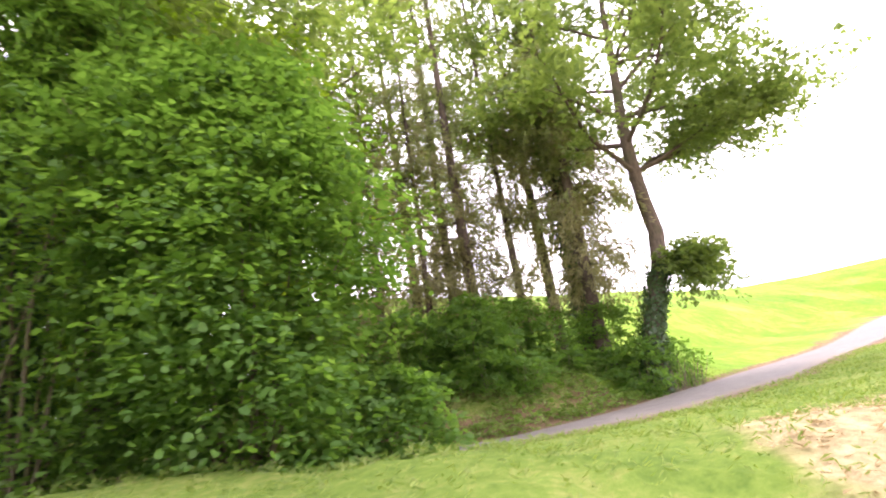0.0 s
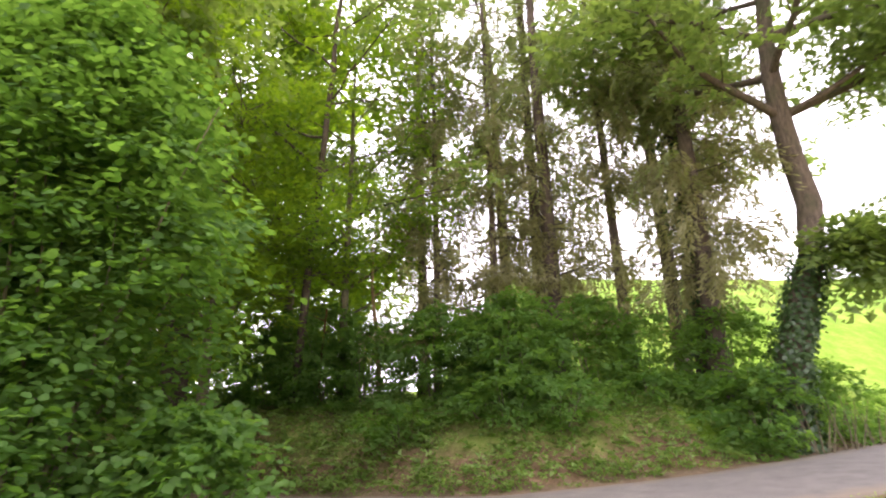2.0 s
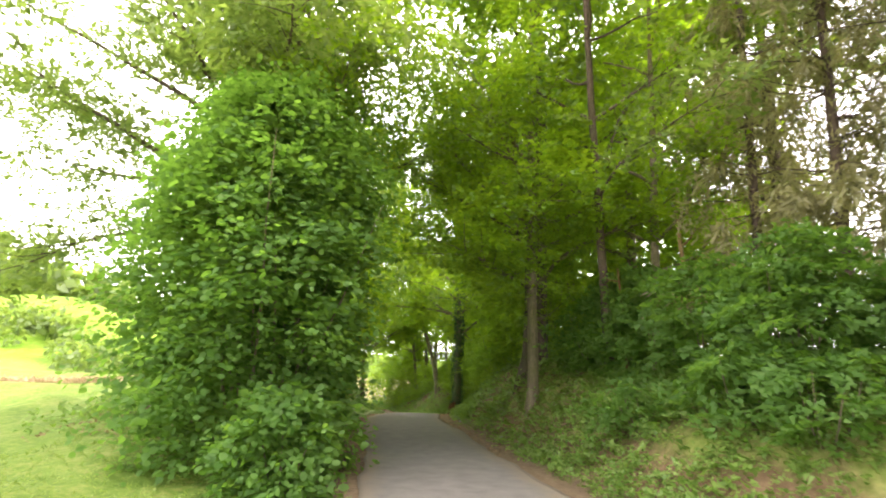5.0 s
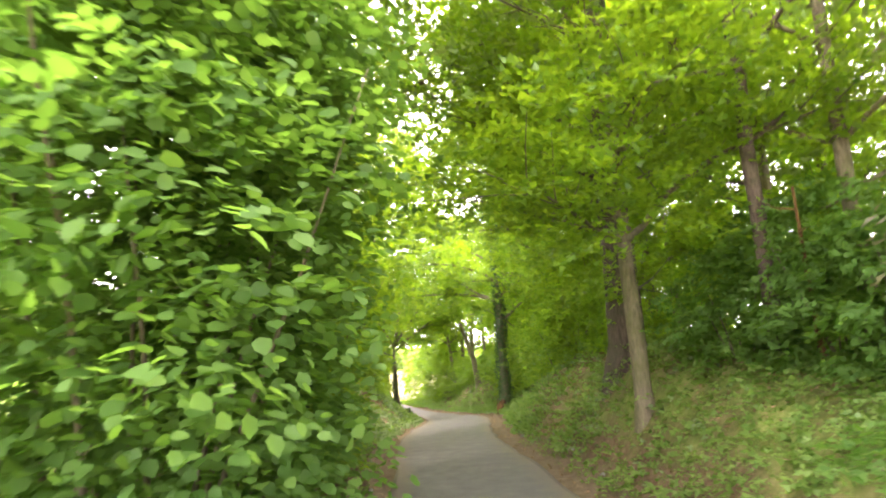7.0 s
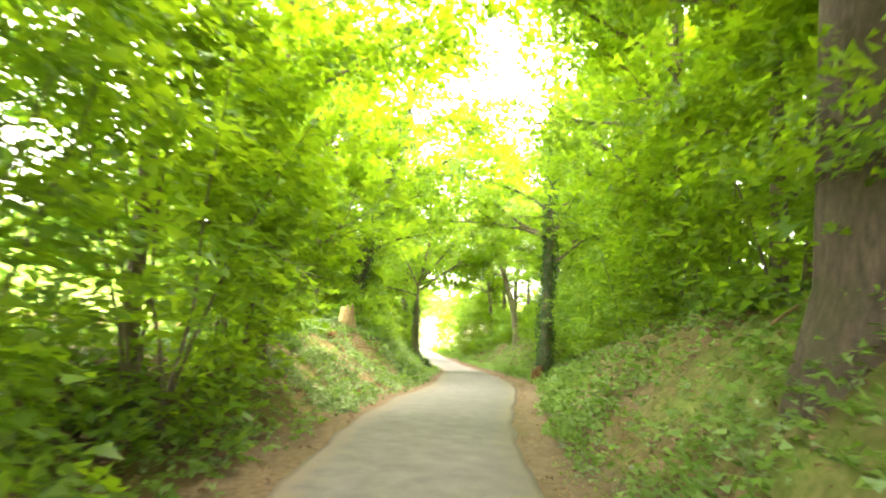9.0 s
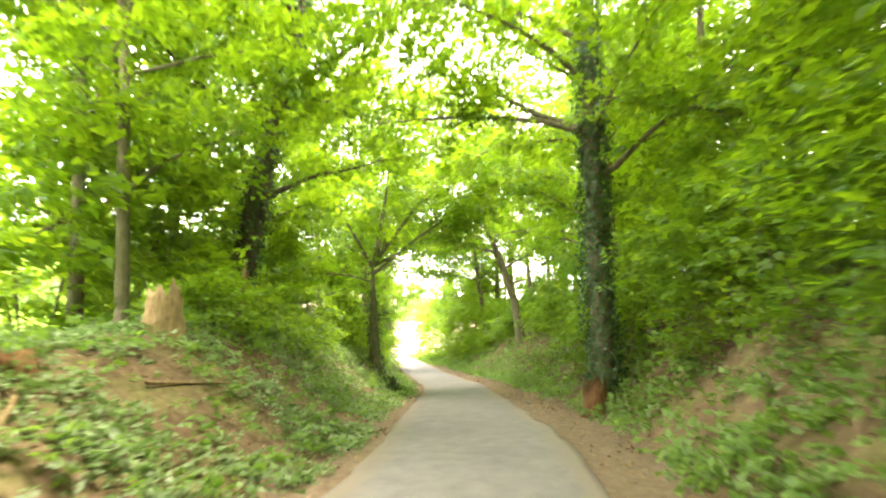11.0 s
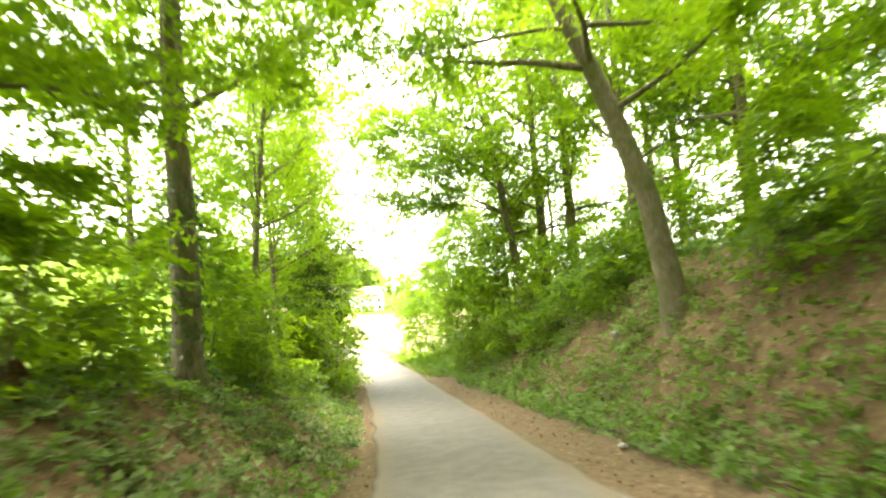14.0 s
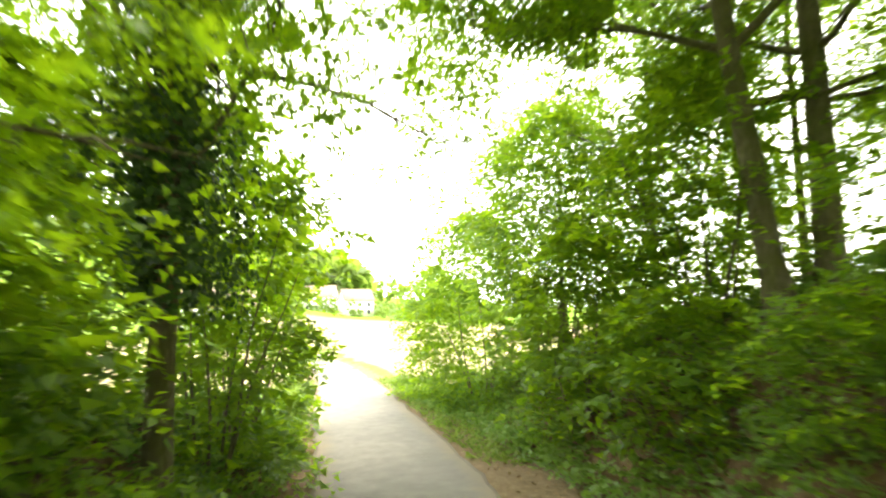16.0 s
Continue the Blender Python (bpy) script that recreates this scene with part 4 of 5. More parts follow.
for x, y, h, r in ((-4.5, -8.6, 5.5, 1.7), (-4.3, -5.6, 6, 1.7), (-4.6, -2.2, 5.5, 1.8), (-6.3, 0.9, 5, 1.7), (-7.0, 14.8, 5, 1.9), (-6.4, 19.4, 5, 2.0), (-7.2, 24.0, 4.5, 2.0),
                   (-7.0, 39.2, 4, 1.9), (-5.6, 44.6, 3.2, 1.6), (-5.1, 50.6, 6.2, 2.1), (-5.6, 53.4, 6.0, 2.2), (-6.2, 56.4, 4.4, 1.7), (-6.8, 47.4, 4.5, 1.8), (-5.3, 45.9, 1.7, 1.3), (-6.9, 44.0, 1.8, 1.5), (-4.3, 46.3, 1.1, 0.8), (-7.6, 46.0, 2.0, 1.5), (-5.2, 13.2, 2.0, 1.0), (-4.9, 21.2, 2.2, 1.2), (-4.7, 26.6, 2.6, 1.3), (-4.3, 29.6, 2.0, 1.0), (-5.2, 31.8, 3.2, 1.5), (-5.3, 36.6, 3.6, 1.5), (-4.9, 39.2, 2.4, 1.2),
                   (4.2, -4.6, 5.0, 1.7), (4.6, -1.2, 5, 1.7), (5.2, 3.0, 5, 1.8), (5.9, 6.2, 5, 1.8), (6.6, 9.6, 5, 1.8),
                   (6.6, 13.6, 4.5, 1.9), (7.0, 17.6, 4.5, 1.9), (8.0, 22.0, 4.5, 2.0), (8.4, 27.0, 4.5, 2.0), (8.9, 32.0, 4, 2.0), (9.4, 38.0, 4, 1.9), (8.4, 44.0, 3.6, 1.9), (4.9, 54.2, 6.2, 2.2), (2.0, 56.4, 7.6, 2.6), (0.3, 59.8, 6.2, 2.5), (-1.1, 63.4, 5.0, 2.1), (4.9, 47.6, 2.8, 1.5), (5.6, 45.2, 2.6, 1.4), (7.6, 41.0, 2.6, 1.6), (7.4, 35.0, 2.4, 1.5), (3.2, 47.6, 1.9, 1.2), (2.3, 50.2, 2.6, 1.4), (1.7, 53.2, 4.4, 1.6), (3.9, 51.8, 5.8, 1.9), (3.9, 44.9, 1.4, 1.0), (5.0, 43.4, 1.5, 1.2), (6.2, 42.8, 1.6, 1.3), (6.6, 46.2, 1.8, 1.4), (7.6, 44.6, 2.2, 1.5), (5.3, 41.6, 1.7, 1.1), (6.1, 33.4, 1.7, 1.1), (6.3, 29.6, 1.9, 1.2), (6.4, 25.4, 1.9, 1.2), (5.7, 17.4, 2.0, 1.3), (5.2, 9.0, 2.2, 1.3)):
    shrub(x, y, h, r, YOUNG, stems=6, k=28, size=0.135 if 38 < y < 48 and h < 2.7 else 0.18, leaf=LEAF_BEECH, name="young_beech", spray=0.8, flat=0.18, trim=1.9)
SEEDLING = "low beech sapling with flat tiers of leaves on the bank"
for x, y, h, r in ((-4.6, 11.4, 1.3, 1.1), (-5.3, 13.6, 1.5, 1.2), (-4.0, 15.4, 0.9, 0.9), (-5.4, 17.0, 1.6, 1.3), (-4.2, 18.6, 1.0, 1.0), (-4.9, 20.6, 1.3, 1.1), (-6.4, 5.6, 3.4, 1.5), (-6.0, 3.4, 3.6, 1.5), (-4.9, 28.4, 1.2, 1.0), (-4.6, 31.4, 1.2, 1.0), (-4.4, 37.4, 1.3, 1.0), (-4.2, 40.4, 1.2, 1.0),
                   (5.0, 14.6, 2.6, 1.4), (5.6, 12.0, 3.4, 1.5), (4.9, 9.6, 3.0, 1.4), (5.0, 16.8, 1.9, 1.2), (6.0, 19.2, 2.2, 1.3), (5.8, 22.2, 1.4, 1.1), (6.4, 31.6, 1.5, 1.1), (4.6, 6.6, 2.6, 1.3), (4.1, 4.2, 2.2, 1.2), (3.9, 1.4, 2.6, 1.3), (3.7, -1.8, 2.4, 1.2)):
    shrub(x, y, h, r, SEEDLING, stems=4, k=34, size=0.125, leaf=LEAF_BEECH, name="beech_sapling", sprays=int(30 + 34 * h * r), spray=0.75, flat=0.1, droop=0.12)
BRAMBLE = "dense bramble and elder thicket under the spruces"
for i in range(9):
    for off, h, r in ((3.6, 0.95, 0.9), (5.0, 2.2, 1.35))[int(i > 5):]:
        x, y = beside(-25.2 + 1.75 * i + (0.5 if off > 4 else 0), off + 0.25 * math.sin(i * 2.1))
        shrub(x, y, h + 0.3 * math.sin(i * 1.7 + off), r, BRAMBLE, stems=5, k=40, size=0.115, leaf=LEAF_HAZEL, name="bramble_thicket", spray=0.5)
for x, y, h, r in ((5.5, -24.4, 1.5, 0.9), (4.9, -23.9, 1.3, 0.9), (6.4, -24.9, 1.2, 0.8), (5.0, -23.0, 1.7, 1.1), (6.5, -22.5, 2.4, 1.2), (6.9, -24.2, 1.7, 1.1), (4.4, -12.6, 2.9, 1.4), (4.8, -10.6, 3.0, 1.3), (7.8, -18.5, 2.8, 1.5), (7.4, -15.4, 2.8, 1.5)):
    shrub(x, y, h, r, BRAMBLE, stems=6, k=40, size=0.125, leaf=LEAF_HAZEL, name="bramble_thicket", spray=0.6, trim=1.75)

# ---- deeper rows of the wood ----
DEEP = "tree in the deeper rows of the wood"
for i, (x, y) in enumerate(((9.5, -6.5), (10.5, -2.0), (9.5, 2.5), (10.8, 7.5), (11.5, 12.5), (12.5, 18.5), (13.5, 24.0), (13.0, 29.5), (14.0, 36.0), (14.5, 43.0), (-9.8, 16.0), (-10.4, 11.5), (-10.6, 20.0))):
    broadleaf(x, y, 13 + (i * 7) % 4, 0.3, DEEP, first=1.0, limbs=9, reach=3.8, sprays=340 if x > 0 else 270, k=24, size=0.34, spray=1.3)
THICKET = "shady thicket along the edge of the wood"
for i, (x, y) in enumerate(((8.6, -8.6), (9.4, -4.6), (10.6, -0.5), (11.0, 4.0), (11.6, 8.5), (12.2, 13.5), (12.6, 18.0), (12.8, 22.5), (13.0, 27.5), (-9.0, 12.5), (-9.2, 17.5), (-9.4, 21.5), (-9.8, 25.5))):
    tall = (5.4 if x > 0 else 4.2) + 1.2 * math.sin(i * 2.3) if y < 24 else 4.2
    shrub(x, y, tall, 2.5, THICKET, stems=5, k=36, size=0.27, leaf=LEAF_BEECH, name="thicket_shrub", sprays=int(26 * tall), spray=1.0, belly=0.6)

# an oak that leans out over the lane's mouth
broadleaf(3.9, -11.6, 15.5, 0.22, "dark oak leaning out over the mouth of the lane", lean=(-0.14, -0.24), first=3.4, limbs=19, reach=3.8, sprays=430, k=34, size=0.175, leaf=LEAF_OAK, bark=BARK_OAK, name="oak", flat=0.22)

# ---- ground cover ----
def scatter(rng, n, x0, x1, y0, y1, keep):
    x, y = rng.uniform(x0, x1, n), rng.uniform(y0, y1, n)
    d, near = lane_of(x, y)
    ok = rng.uniform(0, 1, n) < keep(x, y, d, near[:, 1])
    return x[ok], y[ok], d[ok], near[ok, 1]


def stuff(name, heap, mat, label, category):
    me = heap.mesh(name, mat, (0, 0, 0))
    return tagged(new(name, me), label, category, kind="stuff")


def cover(name, seed, n, area, keep, mat, label, category, tall, k, size, length, width=0.75, upright=0.2, flat=0.35):
    rng = np.random.RandomState(seed)
    x, y, d, ly = scatter(rng, n, *area, keep)
    m = len(x)
    P = np.stack([x, y, height(x, y) + rng.uniform(0.02, tall, m)], 1)
    a = rng.uniform(0, 6.283, m)
    D = np.stack([np.cos(a), np.sin(a), np.full(m, upright)], 1)
    hp = Heap()
    hp.add(*leaves(rng, P, D, UP[None, :] + rng.normal(0, flat, (m, 3)), length * rng.uniform(0.6, 1.3, m), k, size, width, 0.5, 0.15, 0.4, tri=True))
    return stuff(name, hp, mat, label, category)


def keep_herbs(x, y, d, ly):
    e = np.abs(d) - HALF
    patch = np.clip(0.5 + 0.9 * lumps(x, y, 4.5, 11), 0, 1)
    dens_r = np.interp(ly, [-26, -16, -13, -9, -6, 2, 10, 18, 25, 40, 56], [0.3, .35, .3, .4, 1, 1, 1, .8, 1, 1, 1])
    dens_l = np.interp(ly, [-14, -10, -2, 1, 10, 14, 22, 30, 42, 56], [0.2, .7, .45, .22, .25, .6, .7, .4, .6, 1])
    start = np.where(d > 0, np.interp(ly, [-24, -9, 8, 15, 38, 58, 62], [.6, .7, .8, 1.3, 1.4, 1.0, 0.4]), 0.55)
    return (e > start) * (e < 8.5) * np.where(d > 0, dens_r, dens_l) * (np.where((d > 0) & (ly < -6), 0.6, np.where((d > 0) & (ly > 24), 0.5, 0.2)) + 0.75 * patch) * np.clip(1.2 - e / 9, 0.2, 1) * ((d > 0) | (ly > -14))


cover("bank_herbs", 1, 95000, (-10, 11, -26, 64), keep_herbs, LEAF_HERB, "low ivy, nettles and bramble covering the banks", "undergrowth", 0.3, 10, 0.12, 0.24)
def keep_ivy(x, y, d, ly):
    e = np.abs(d) - HALF
    left = (d < 0) * (e > 0.4) * (e < 6) * (ly > -2) * (ly < 44) * np.clip(0.42 + 0.9 * lumps(x, y, 3.0, 15), 0.04, 1)
    return left


cover("ivy_carpet", 4, 34000, (-7.5, -1, -2, 44), keep_ivy, LEAF_GROUND_IVY, "pale ivy carpet on the low bank", "undergrowth", 0.1, 8, 0.1, 0.22)
cover("bank_ivy", 2, 24000, (-9, 10, -12, 58), keep_herbs, LEAF_GROUND_IVY, "ivy creeping over the banks", "undergrowth", 0.12, 8, 0.1, 0.22)


def keep_nettles(x, y, d, ly):
    e = d - HALF
    patch = np.clip(0.65 + 0.7 * lumps(x, y, 2.2, 17), 0.1, 1)
    return (d > 0) * (e > 0.45) * (e < 4.5) * np.interp(ly, [-27, -25, -15, -12], [0.5, 1, 1, 0.25]) * patch


cover("bank_nettles", 12, 26000, (-1, 9, -28, -9), keep_nettles, LEAF_HERB, "fresh green nettles and ground elder on the bank", "undergrowth", 0.28, 12, 0.07, 0.2)


def keep_litter(x, y, d, ly):
    e = np.abs(d) - HALF
    return (e > 0.05) * (e < 7) * np.interp(e, [0, 0.5, 2, 7], [0.25, 0.6, 1, 0.6]) * (ly > -14) * (ly < 60)


cover("leaf_litter", 3, 52000, (-9, 10, -14, 60), keep_litter, LITTER, "dry brown fallen leaves on the banks", "leaves", 0.04, 2, 0.085, 0.03, 0.6, 0.05, 0.3)


def keep_grass(x, y, d, ly):
    e = np.abs(d) - HALF
    field = (d < 0) * (ly < -15) * (e > 0.15) * np.clip(1.25 - e / 9, 0.1, 1)
    bank = (d > 0) * (ly < 0) * (e > 0.45) * (e < 4) * 0.7
    end = (ly > 52) * (e > 0.2) * (e < 4) * 1.0
    far = (d > 0) * (ly < -23) * (e > 0.4) * 0.6
    return np.clip(field + bank + end + far, 0, 1)


def blades(name, seed, n, area, keep, mat, label, size, stand=1.0):
    rng = np.random.RandomState(seed)
    x, y, d, ly = scatter(rng, n, *area, keep)
    m = len(x)
    P = np.stack([x, y, height(x, y) - 0.01], 1)
    a = rng.uniform(0, 6.283, m)
    D = np.stack([np.cos(a) * 0.6, np.sin(a) * 0.6, np.full(m, stand)], 1)
    hp = Heap()
    hp.add(*leaves(rng, P, D, np.stack([np.cos(a), np.sin(a), np.zeros(m)], 1), 0.08, 5, size, 0.17, 0.9, 0.0, 0.5, tri=True))
    return stuff(name, hp, mat, label, "grass")


blades("verge_grass", 5, 42000, (-15, 12, -34, -4), keep_grass, GRASS, "short green grass along the lane and field", 0.085)
def keep_straw(x, y, d, ly):
    return masks(x, y)[2] > 0.5


blades("straw", 7, 9000, (-14, -3, -32, -19), keep_straw, STRAW, "mown straw lying on the field", 0.09, 0.15)
def keep_swath(x, y, d, ly):
    return np.exp(-((y - 5.5 - 0.25 * (x + 15)) / 0.7) ** 2) * (d < -7)


blades("hay_swath", 8, 16000, (-34, -9, 0, 8), keep_swath, STRAW, "row of mown hay lying on the field", 0.34, 0.7)
blades("end_grass", 6, 11000, (-9, 4, 50, 72), keep_grass, GRASS, "bright tall grass at the lane's end", 0.22)

# ---- distance: houses, hedges and wooded hills ----
def box(heap, lo, hi):
    x0, y0, z0 = lo
    x1, y1, z1 = hi
    v = np.array([(x0, y0, z0), (x1, y0, z0), (x1, y1, z0), (x0, y1, z0), (x0, y0, z1), (x1, y0, z1), (x1, y1, z1), (x0, y1, z1)], float)
    heap.add(v, np.array([(0, 3, 2, 1), (4, 5, 6, 7), (0, 1, 5, 4), (1, 2, 6, 5), (2, 3, 7, 6), (3, 0, 4, 7)]))


def house(x, y, w, depth, wall_h, roof_h, turn, z=None):
    """A plain rendered house with a gabled tile roof, windows and a door."""
    base = (x, y, at_height(x, y) - 0.3 if z is None else z)
    t = thing("house", base, "white rendered house with a brown tiled gable roof", "house", "houses in the distance")
    t.rotation_euler = (0, 0, radians(turn))
    hp = Heap()
    box(hp, (-w / 2, -depth / 2, 0), (w / 2, depth / 2, wall_h))
    gable = np.array([(-w / 2, -depth / 2, wall_h), (-w / 2, depth / 2, wall_h), (-w / 2, 0, wall_h + roof_h), (-w / 2, 0, wall_h + roof_h)], float)
    hp.add(gable, np.array([(0, 1, 2, 3)]))
    hp.add(gable + np.array([w, 0, 0]), np.array([(0, 3, 2, 1)]))
    part("wall", mesh_of("wall", np.vstack(hp.verts), np.vstack(hp.faces), WALL_PAINT), t)
    for sgn in (-1, 1):
        e, up = 0.4, 0.22
        v = np.array([(-w / 2 - e, sgn * (depth / 2 + e), wall_h - 0.2), (w / 2 + e, sgn * (depth / 2 + e), wall_h - 0.2), (w / 2 + e, 0, wall_h + roof_h + 0.05), (-w / 2 - e, 0, wall_h + roof_h + 0.05)])
        v = np.vstack([v, v + np.array([0, 0, up])])
        part("roof", mesh_of("roof", v, np.array([(0, 1, 2, 3), (4, 7, 6, 5), (0, 4, 5, 1), (1, 5, 6, 2), (2, 6, 7, 3), (3, 7, 4, 0)]), ROOF_TILE), t)
    for row in range(2 if wall_h > 4 else 1):
        for i in range(3):
            cx, cz = -w / 3.2 + i * w / 3.2, 1.0 + row * 2.7
            for sgn in (-1, 1):
                hp = Heap()
                box(hp, (cx - 0.55, min(sgn * depth / 2, sgn * (depth / 2 + 0.06)), cz), (cx + 0.55, max(sgn * depth / 2, sgn * (depth / 2 + 0.06)), cz + 1.3))
                part("window", mesh_of("window", np.vstack(hp.verts), np.vstack(hp.faces), GLASS_DARK), t)
    return t


house(-29.5, 121, 9, 8, 5.6, 3.4, 15)
house(-25, 250, 11, 9, 5.8, 4.0, 25)
house(-40, 262, 12, 9, 5.8, 4.2, -10)


def far_trees(name, seed, places, label, size):
    """Distant trees as many leafy clumps, joined."""
    rng = np.random.RandomState(seed)
    hp = Heap()
    for x, y, h, r in places:
        n = 15
        u = rng.normal(0, 1, (n, 3))
        u = unit(u) * rng.uniform(0.45, 1, (n, 1))
        z = at_height(x, y)
        P = np.stack([x + u[:, 0] * r, y + u[:, 1] * r, z + h * 0.58 + u[:, 2] * h * 0.42], 1)
        hp.add(*leaves(rng, P, unit(u + rng.normal(0, 0.4, (n, 3))), unit(u + UP * 0.5), r * 0.5, 7, size * h * 1.25, 0.8, 0.6, 0.1, 0.5))
        hp.add(*tube(np.array([(x, y, z - 0.3), (x, y, z + h * 0.3), (x, y, z + h * 0.6)]), np.array([0.03, 0.025, 0.015]) * h, 5))
    return stuff(name, hp, LEAF_OAK, label, "trees")


rng_far = np.random.RandomState(77)
hedge, woods = [], []
for i in range(46):
    a = rng_far.uniform(0, 1)
    hedge.append((-62 - 50 * a + rng_far.normal(0, 3), 130 + 40 * a + rng_far.normal(0, 8), rng_far.uniform(4, 8), rng_far.uniform(2.2, 4)))
for i in range(48):
    hedge.append((rng_far.uniform(-75, 30), rng_far.uniform(235, 285), rng_far.uniform(4, 7.5), rng_far.uniform(2.5, 4.5)))
for i in range(125):
    a, r = rng_far.uniform(radians(75), radians(178)), rng_far.uniform(330, 620)
    woods.append((r * math.cos(a), r * math.sin(a), rng_far.uniform(12, 20), rng_far.uniform(5, 9)))
for i in range(60):
    a, r = rng_far.uniform(radians(96), radians(128)), rng_far.uniform(300, 390)
    woods.append((r * math.cos(a), r * math.sin(a), rng_far.uniform(20, 30), rng_far.uniform(7, 11)))
far_trees("far_hedge", 81, hedge, "distant hedges and garden trees round the houses", 0.2)
far_trees("far_woods", 82, woods, "dark woods on the distant hills", 0.22)


# a lone marker pole on the hill's skyline
pole_base = (46.0, -22.0, at_height(46.0, -22.0) - 0.3)
pole = thing("wooden_pole", pole_base, "thin weathered pole standing on the meadow hill", "pole")
hp = Heap()
hp.add(*tube(np.array([(46.0, -22.0, pole_base[2] + 0.4 * i) for i in range(8)]), np.linspace(0.06, 0.045, 8), 7))
part("shaft", hp.mesh("shaft", BARK_DEAD, pole_base, True), pole)

# ---- stumps, dead wood and stones ----
def stump(x, y, r, h, label, seed, mat, sink=0.2, lean=(0.0, 0.0)):
    """A snapped-off trunk with a splintered, hollow top."""
    rng = np.random.RandomState(seed)
    base = np.array([x, y, at_height(x, y) - sink])
    t = thing("tree_stump", base, label, "stump")
    sides, rows = 14, 7
    ang = np.linspace(0, 6.283, sides, endpoint=False)
    jag = rng.uniform(0.62, 1.12, sides)
    rings = []
    for i in range(rows):
        f = i / (rows - 1)
        rr = r * (1.25 - 0.3 * f + 0.35 * math.exp(-f * 5)) * (1 + 0.08 * rng.normal(0, 1, sides))
        z = (h + sink) * f * (jag if i > rows - 3 else 1.0)
        rings.append(np.stack([rr * np.cos(ang) + lean[0] * z, rr * np.sin(ang) + lean[1] * z, z * np.ones(sides)], 1))
    inner = rings[-1] * np.array([0.55, 0.55, 1.0])
    inner[:, 2] = h * 0.55
    rings.append(inner)
    rings.append(np.tile(np.array([[lean[0] * h, lean[1] * h, h * 0.45]]), (sides, 1)))
    v = np.vstack(rings)
    ids = np.arange(len(rings) * sides).reshape(len(rings), sides)
    nxt = np.roll(ids, -1, 1)
    me = mesh_of("wood", v, np.stack([ids[:-1], nxt[:-1], nxt[1:], ids[1:]], -1).reshape(-1, 4), mat)
    part("wood", me, t)
    return t


stump(-4.65, 9.6, 0.26, 0.85, "broken tree stump with bright splintered wood", 1, BARK_DEAD)
stump(-4.5, 6.0, 0.2, 0.35, "rotten mossy stump on the bank", 2, BARK_ROTTEN)
stump(3.35, 12.35, 0.24, 0.75, "hollow rotten stump with crumbling orange wood", 4, BARK_ROTTEN)
stump(-5.2, 29.5, 0.24, 0.45, "low reddish-brown rotten stump on the bank", 6, BARK_ROTTEN)
stump(-4.3, 29.9, 0.17, 0.25, "mossy rotten root stock on the bank", 7, BARK_ROTTEN)
stump(-5.0, 13.9, 0.12, 1.6, "snapped dead stem on the bank", 3, BARK_DEAD, lean=(0.15, 0))


def dead_stem(points, r0, label, name="dead_stem", mat=None):
    points = np.array(points, float)
    base = points[0]
    t = thing(name, base, label, "dead wood")
    rng = np.random.RandomState(int(abs(points.sum()) * 100))
    pts = spline(points, 0.3)
    hp = Heap()
    hp.add(*tube(pts, np.linspace(r0, r0 * 0.45, len(pts)), 8, rng, 0.08))
    part("stem", hp.mesh("stem", mat or BARK_DEAD, base, True), t)
    for k in range(3):
        i = rng.randint(len(pts) // 3, len(pts) - 1)
        a = rng.uniform(0, 6.28)
        tw = grow(rng, pts[i], (math.cos(a), math.sin(a), 0.3), r0 * 9, 4, 0.2, 0)
        hp = Heap()
        hp.add(*tube(tw, np.linspace(r0 * 0.4, r0 * 0.12, 5), 5))
        part("twig", hp.mesh("twig", mat or BARK_DEAD, base, True), t)
    return t


def on_ground(x, y, up=0.0):
    return (x, y, at_height(x, y) + up)


sx, sy, sz = on_ground(5.1, -13.7, -0.2)
dead_stem([(sx, sy, sz), (sx - 0.05, sy, sz + 1.6), (sx - 0.2, sy + 0.1, sz + 3.4), (sx - 0.25, sy + 0.1, sz + 4.6)], 0.085, "thin barkless dead trunk standing on the bank")
sx, sy, sz = on_ground(3.3, -13.2, 0.9)
dead_stem([on_ground(3.9, -12.6, -0.1), (3.8, -12.7, sz + 0.6), (3.5, -13.1, sz + 1.9)], 0.045, "broken reddish dead stem among the leaves", mat=BARK_ROTTEN)
dead_stem([on_ground(4.9, 13.6, 0.04), (4.6, 13.1, at_height(4.6, 13.1) + 0.2), on_ground(4.1, 12.9, 0.06)], 0.025, "dry stick lying on the bank", "fallen_stick")
dead_stem([on_ground(-3.9, 7.6, 0.05), on_ground(-3.4, 8.6, 0.06), on_ground(-3.2, 9.4, 0.05)], 0.03, "pale dry stick lying on the bank", "fallen_stick")
dead_stem([on_ground(-3.6, 4.4, 0.05), on_ground(-3.9, 5.2, 0.12), on_ground(-4.3, 5.9, 0.1)], 0.04, "pale dry branch lying on the bank", "fallen_stick")
dead_stem([on_ground(3.0, -6.0, 0.3), on_ground(3.5, -6.3, 0.35), on_ground(4.1, -6.2, 0.4)], 0.02, "dry stick lying under the beech", "fallen_stick")


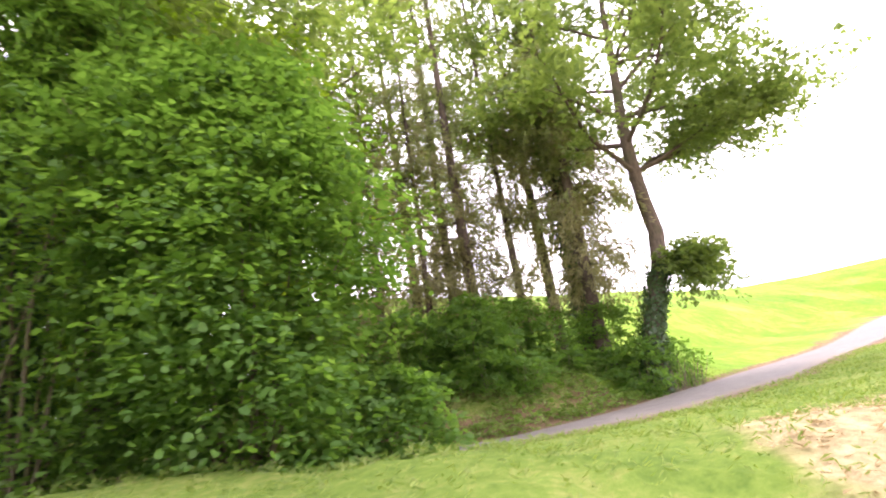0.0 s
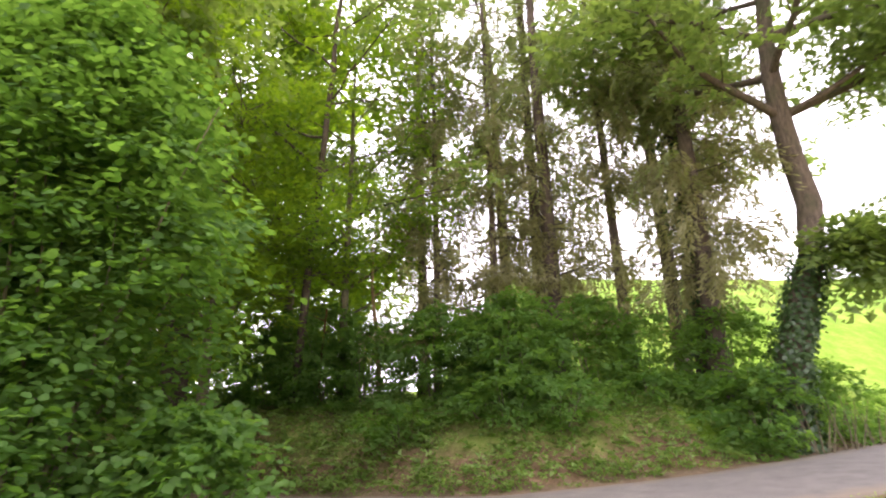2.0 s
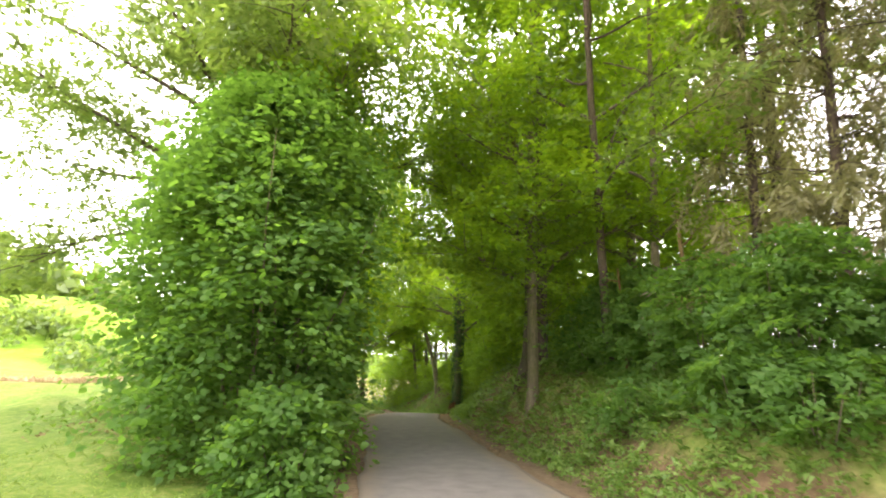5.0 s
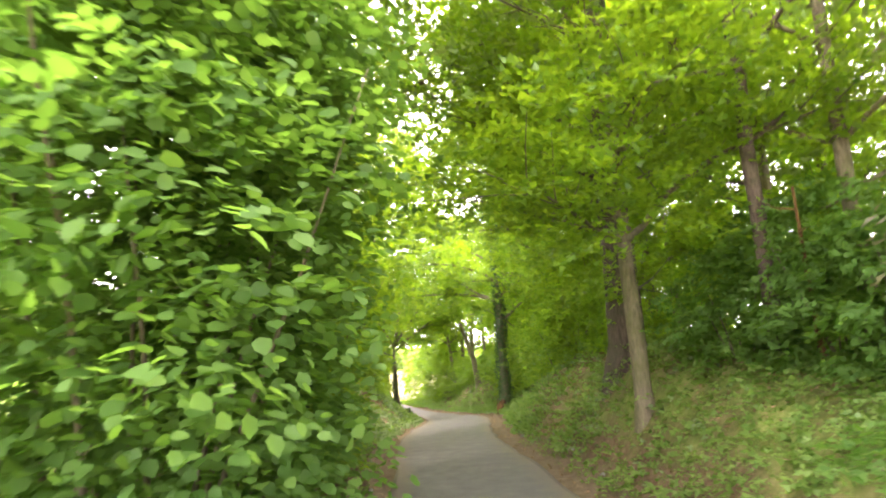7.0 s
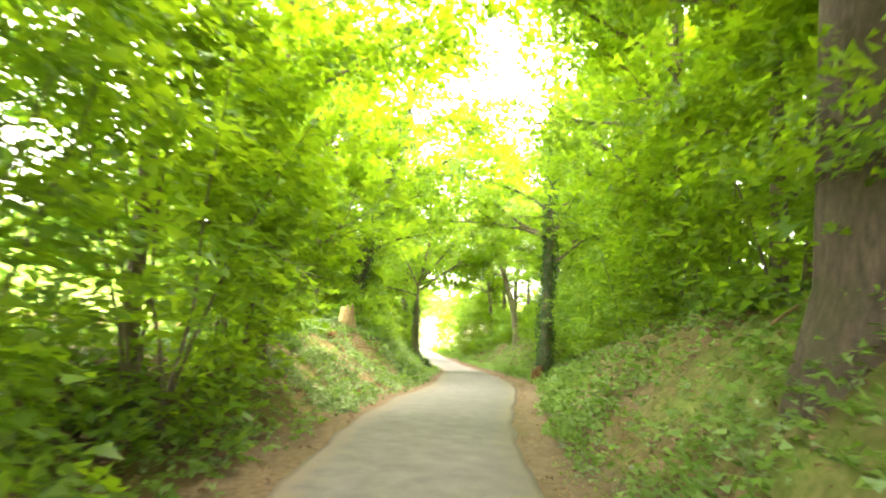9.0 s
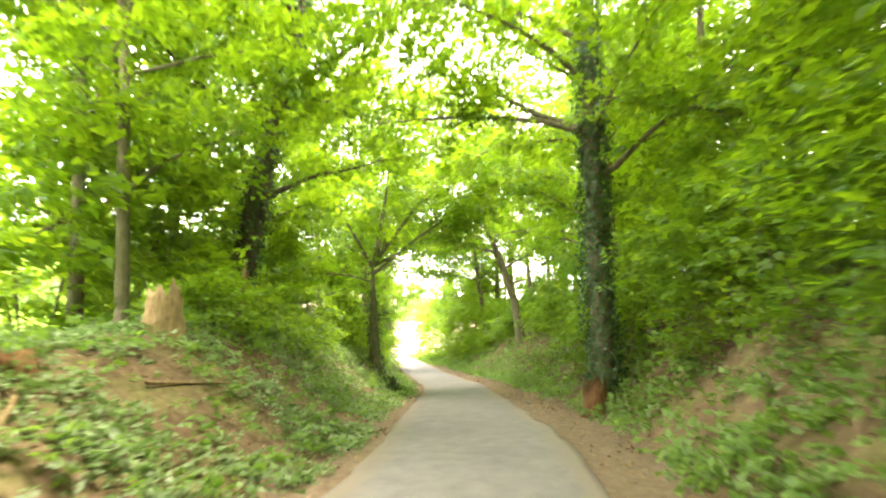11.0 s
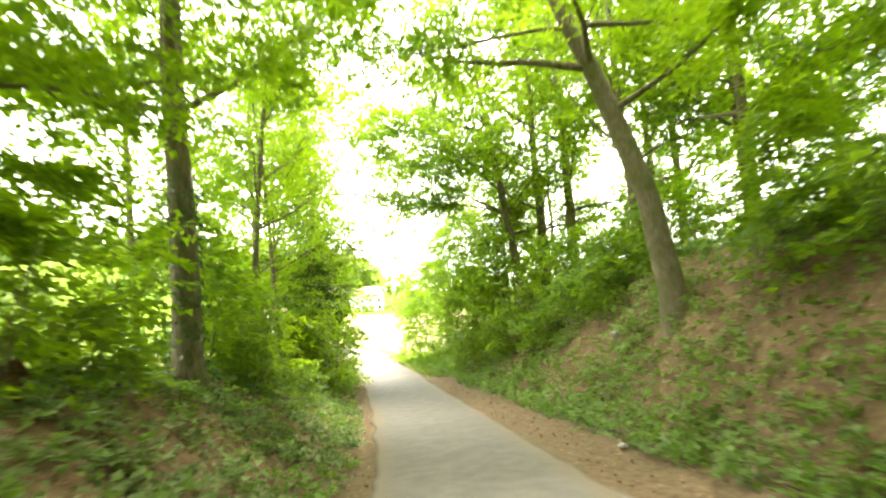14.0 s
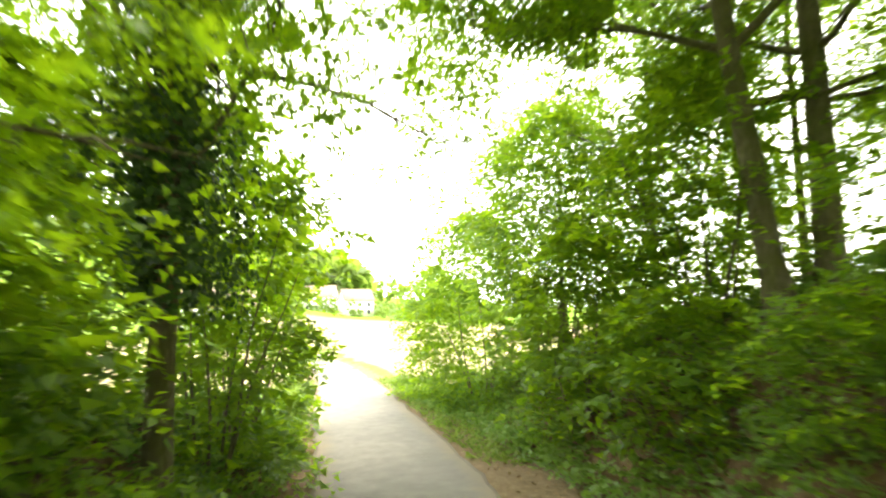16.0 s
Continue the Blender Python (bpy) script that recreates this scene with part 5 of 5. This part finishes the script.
def rock(x, y, r, seed, label, mat=STONE, name="stone"):
    bm = bmesh.new()
    bmesh.ops.create_icosphere(bm, subdivisions=2, radius=1.0)
    rng = np.random.RandomState(seed)
    ph = rng.uniform(0, 6, 6)
    for v in bm.verts:
        c = v.co
        k = 1 + 0.16 * math.sin(3 * c.x + ph[0]) + 0.14 * math.sin(4 * c.y + ph[1]) + 0.12 * math.sin(3.5 * c.z + ph[2])
        v.co = Vector((c.x * r * k * 1.2, c.y * r * k, c.z * r * k * 0.75))
    me = bpy.data.meshes.new(name)
    bm.to_mesh(me)
    bm.free()
    me.materials.append(mat)
    ob = new(name, me)
    ob.location = (x, y, at_height(x, y) + r * 0.3)
    return tagged(ob, label, "stone", "loose stones by the lane")


rock(4.9, 39.7, 0.16, 1, "pale stone on the leafy verge")
for i, (x, y, r) in enumerate(((1.55, -7.6, 0.06), (1.4, -9.8, 0.05), (1.7, -5.5, 0.07), (1.35, -3.0, 0.05), (2.4, 20.5, 0.05), (2.6, 17.0, 0.06), (-2.9, -9.0, 0.05), (-3.0, -11.0, 0.06), (1.6, 30.0, 0.06), (2.9, 34.0, 0.07))):
    rock(x, y, r, 10 + i, "small loose stone at the lane's edge")

# an old stump buried in ivy at the foot of the forked hornbeam
ivy_base = np.array(on_ground(-2.0, 21.9, -0.1))
ivy_mound = thing("ivy_mound", ivy_base, "low stump buried in dark ivy beside the lane", "stump")
hp = Heap()
hp.add(*tube(np.array([ivy_base, ivy_base + UP * 0.3, ivy_base + UP * 0.55, ivy_base + UP * 0.62]), np.array([0.3, 0.3, 0.22, 0.04]), 12, np.random.RandomState(5), 0.1))
part("wood", hp.mesh("wood", BARK_OAK, ivy_base, True), ivy_mound)
hp = Heap()
rng_i = np.random.RandomState(9)
hp.add(*ivy_on(rng_i, np.array([ivy_base, ivy_base + UP * 0.35, ivy_base + UP * 0.65]), np.array([0.3, 0.3, 0.1]), 700, 0.1, 0.12))
part("ivy", hp.mesh("ivy", LEAF_IVY, ivy_base), ivy_mound)
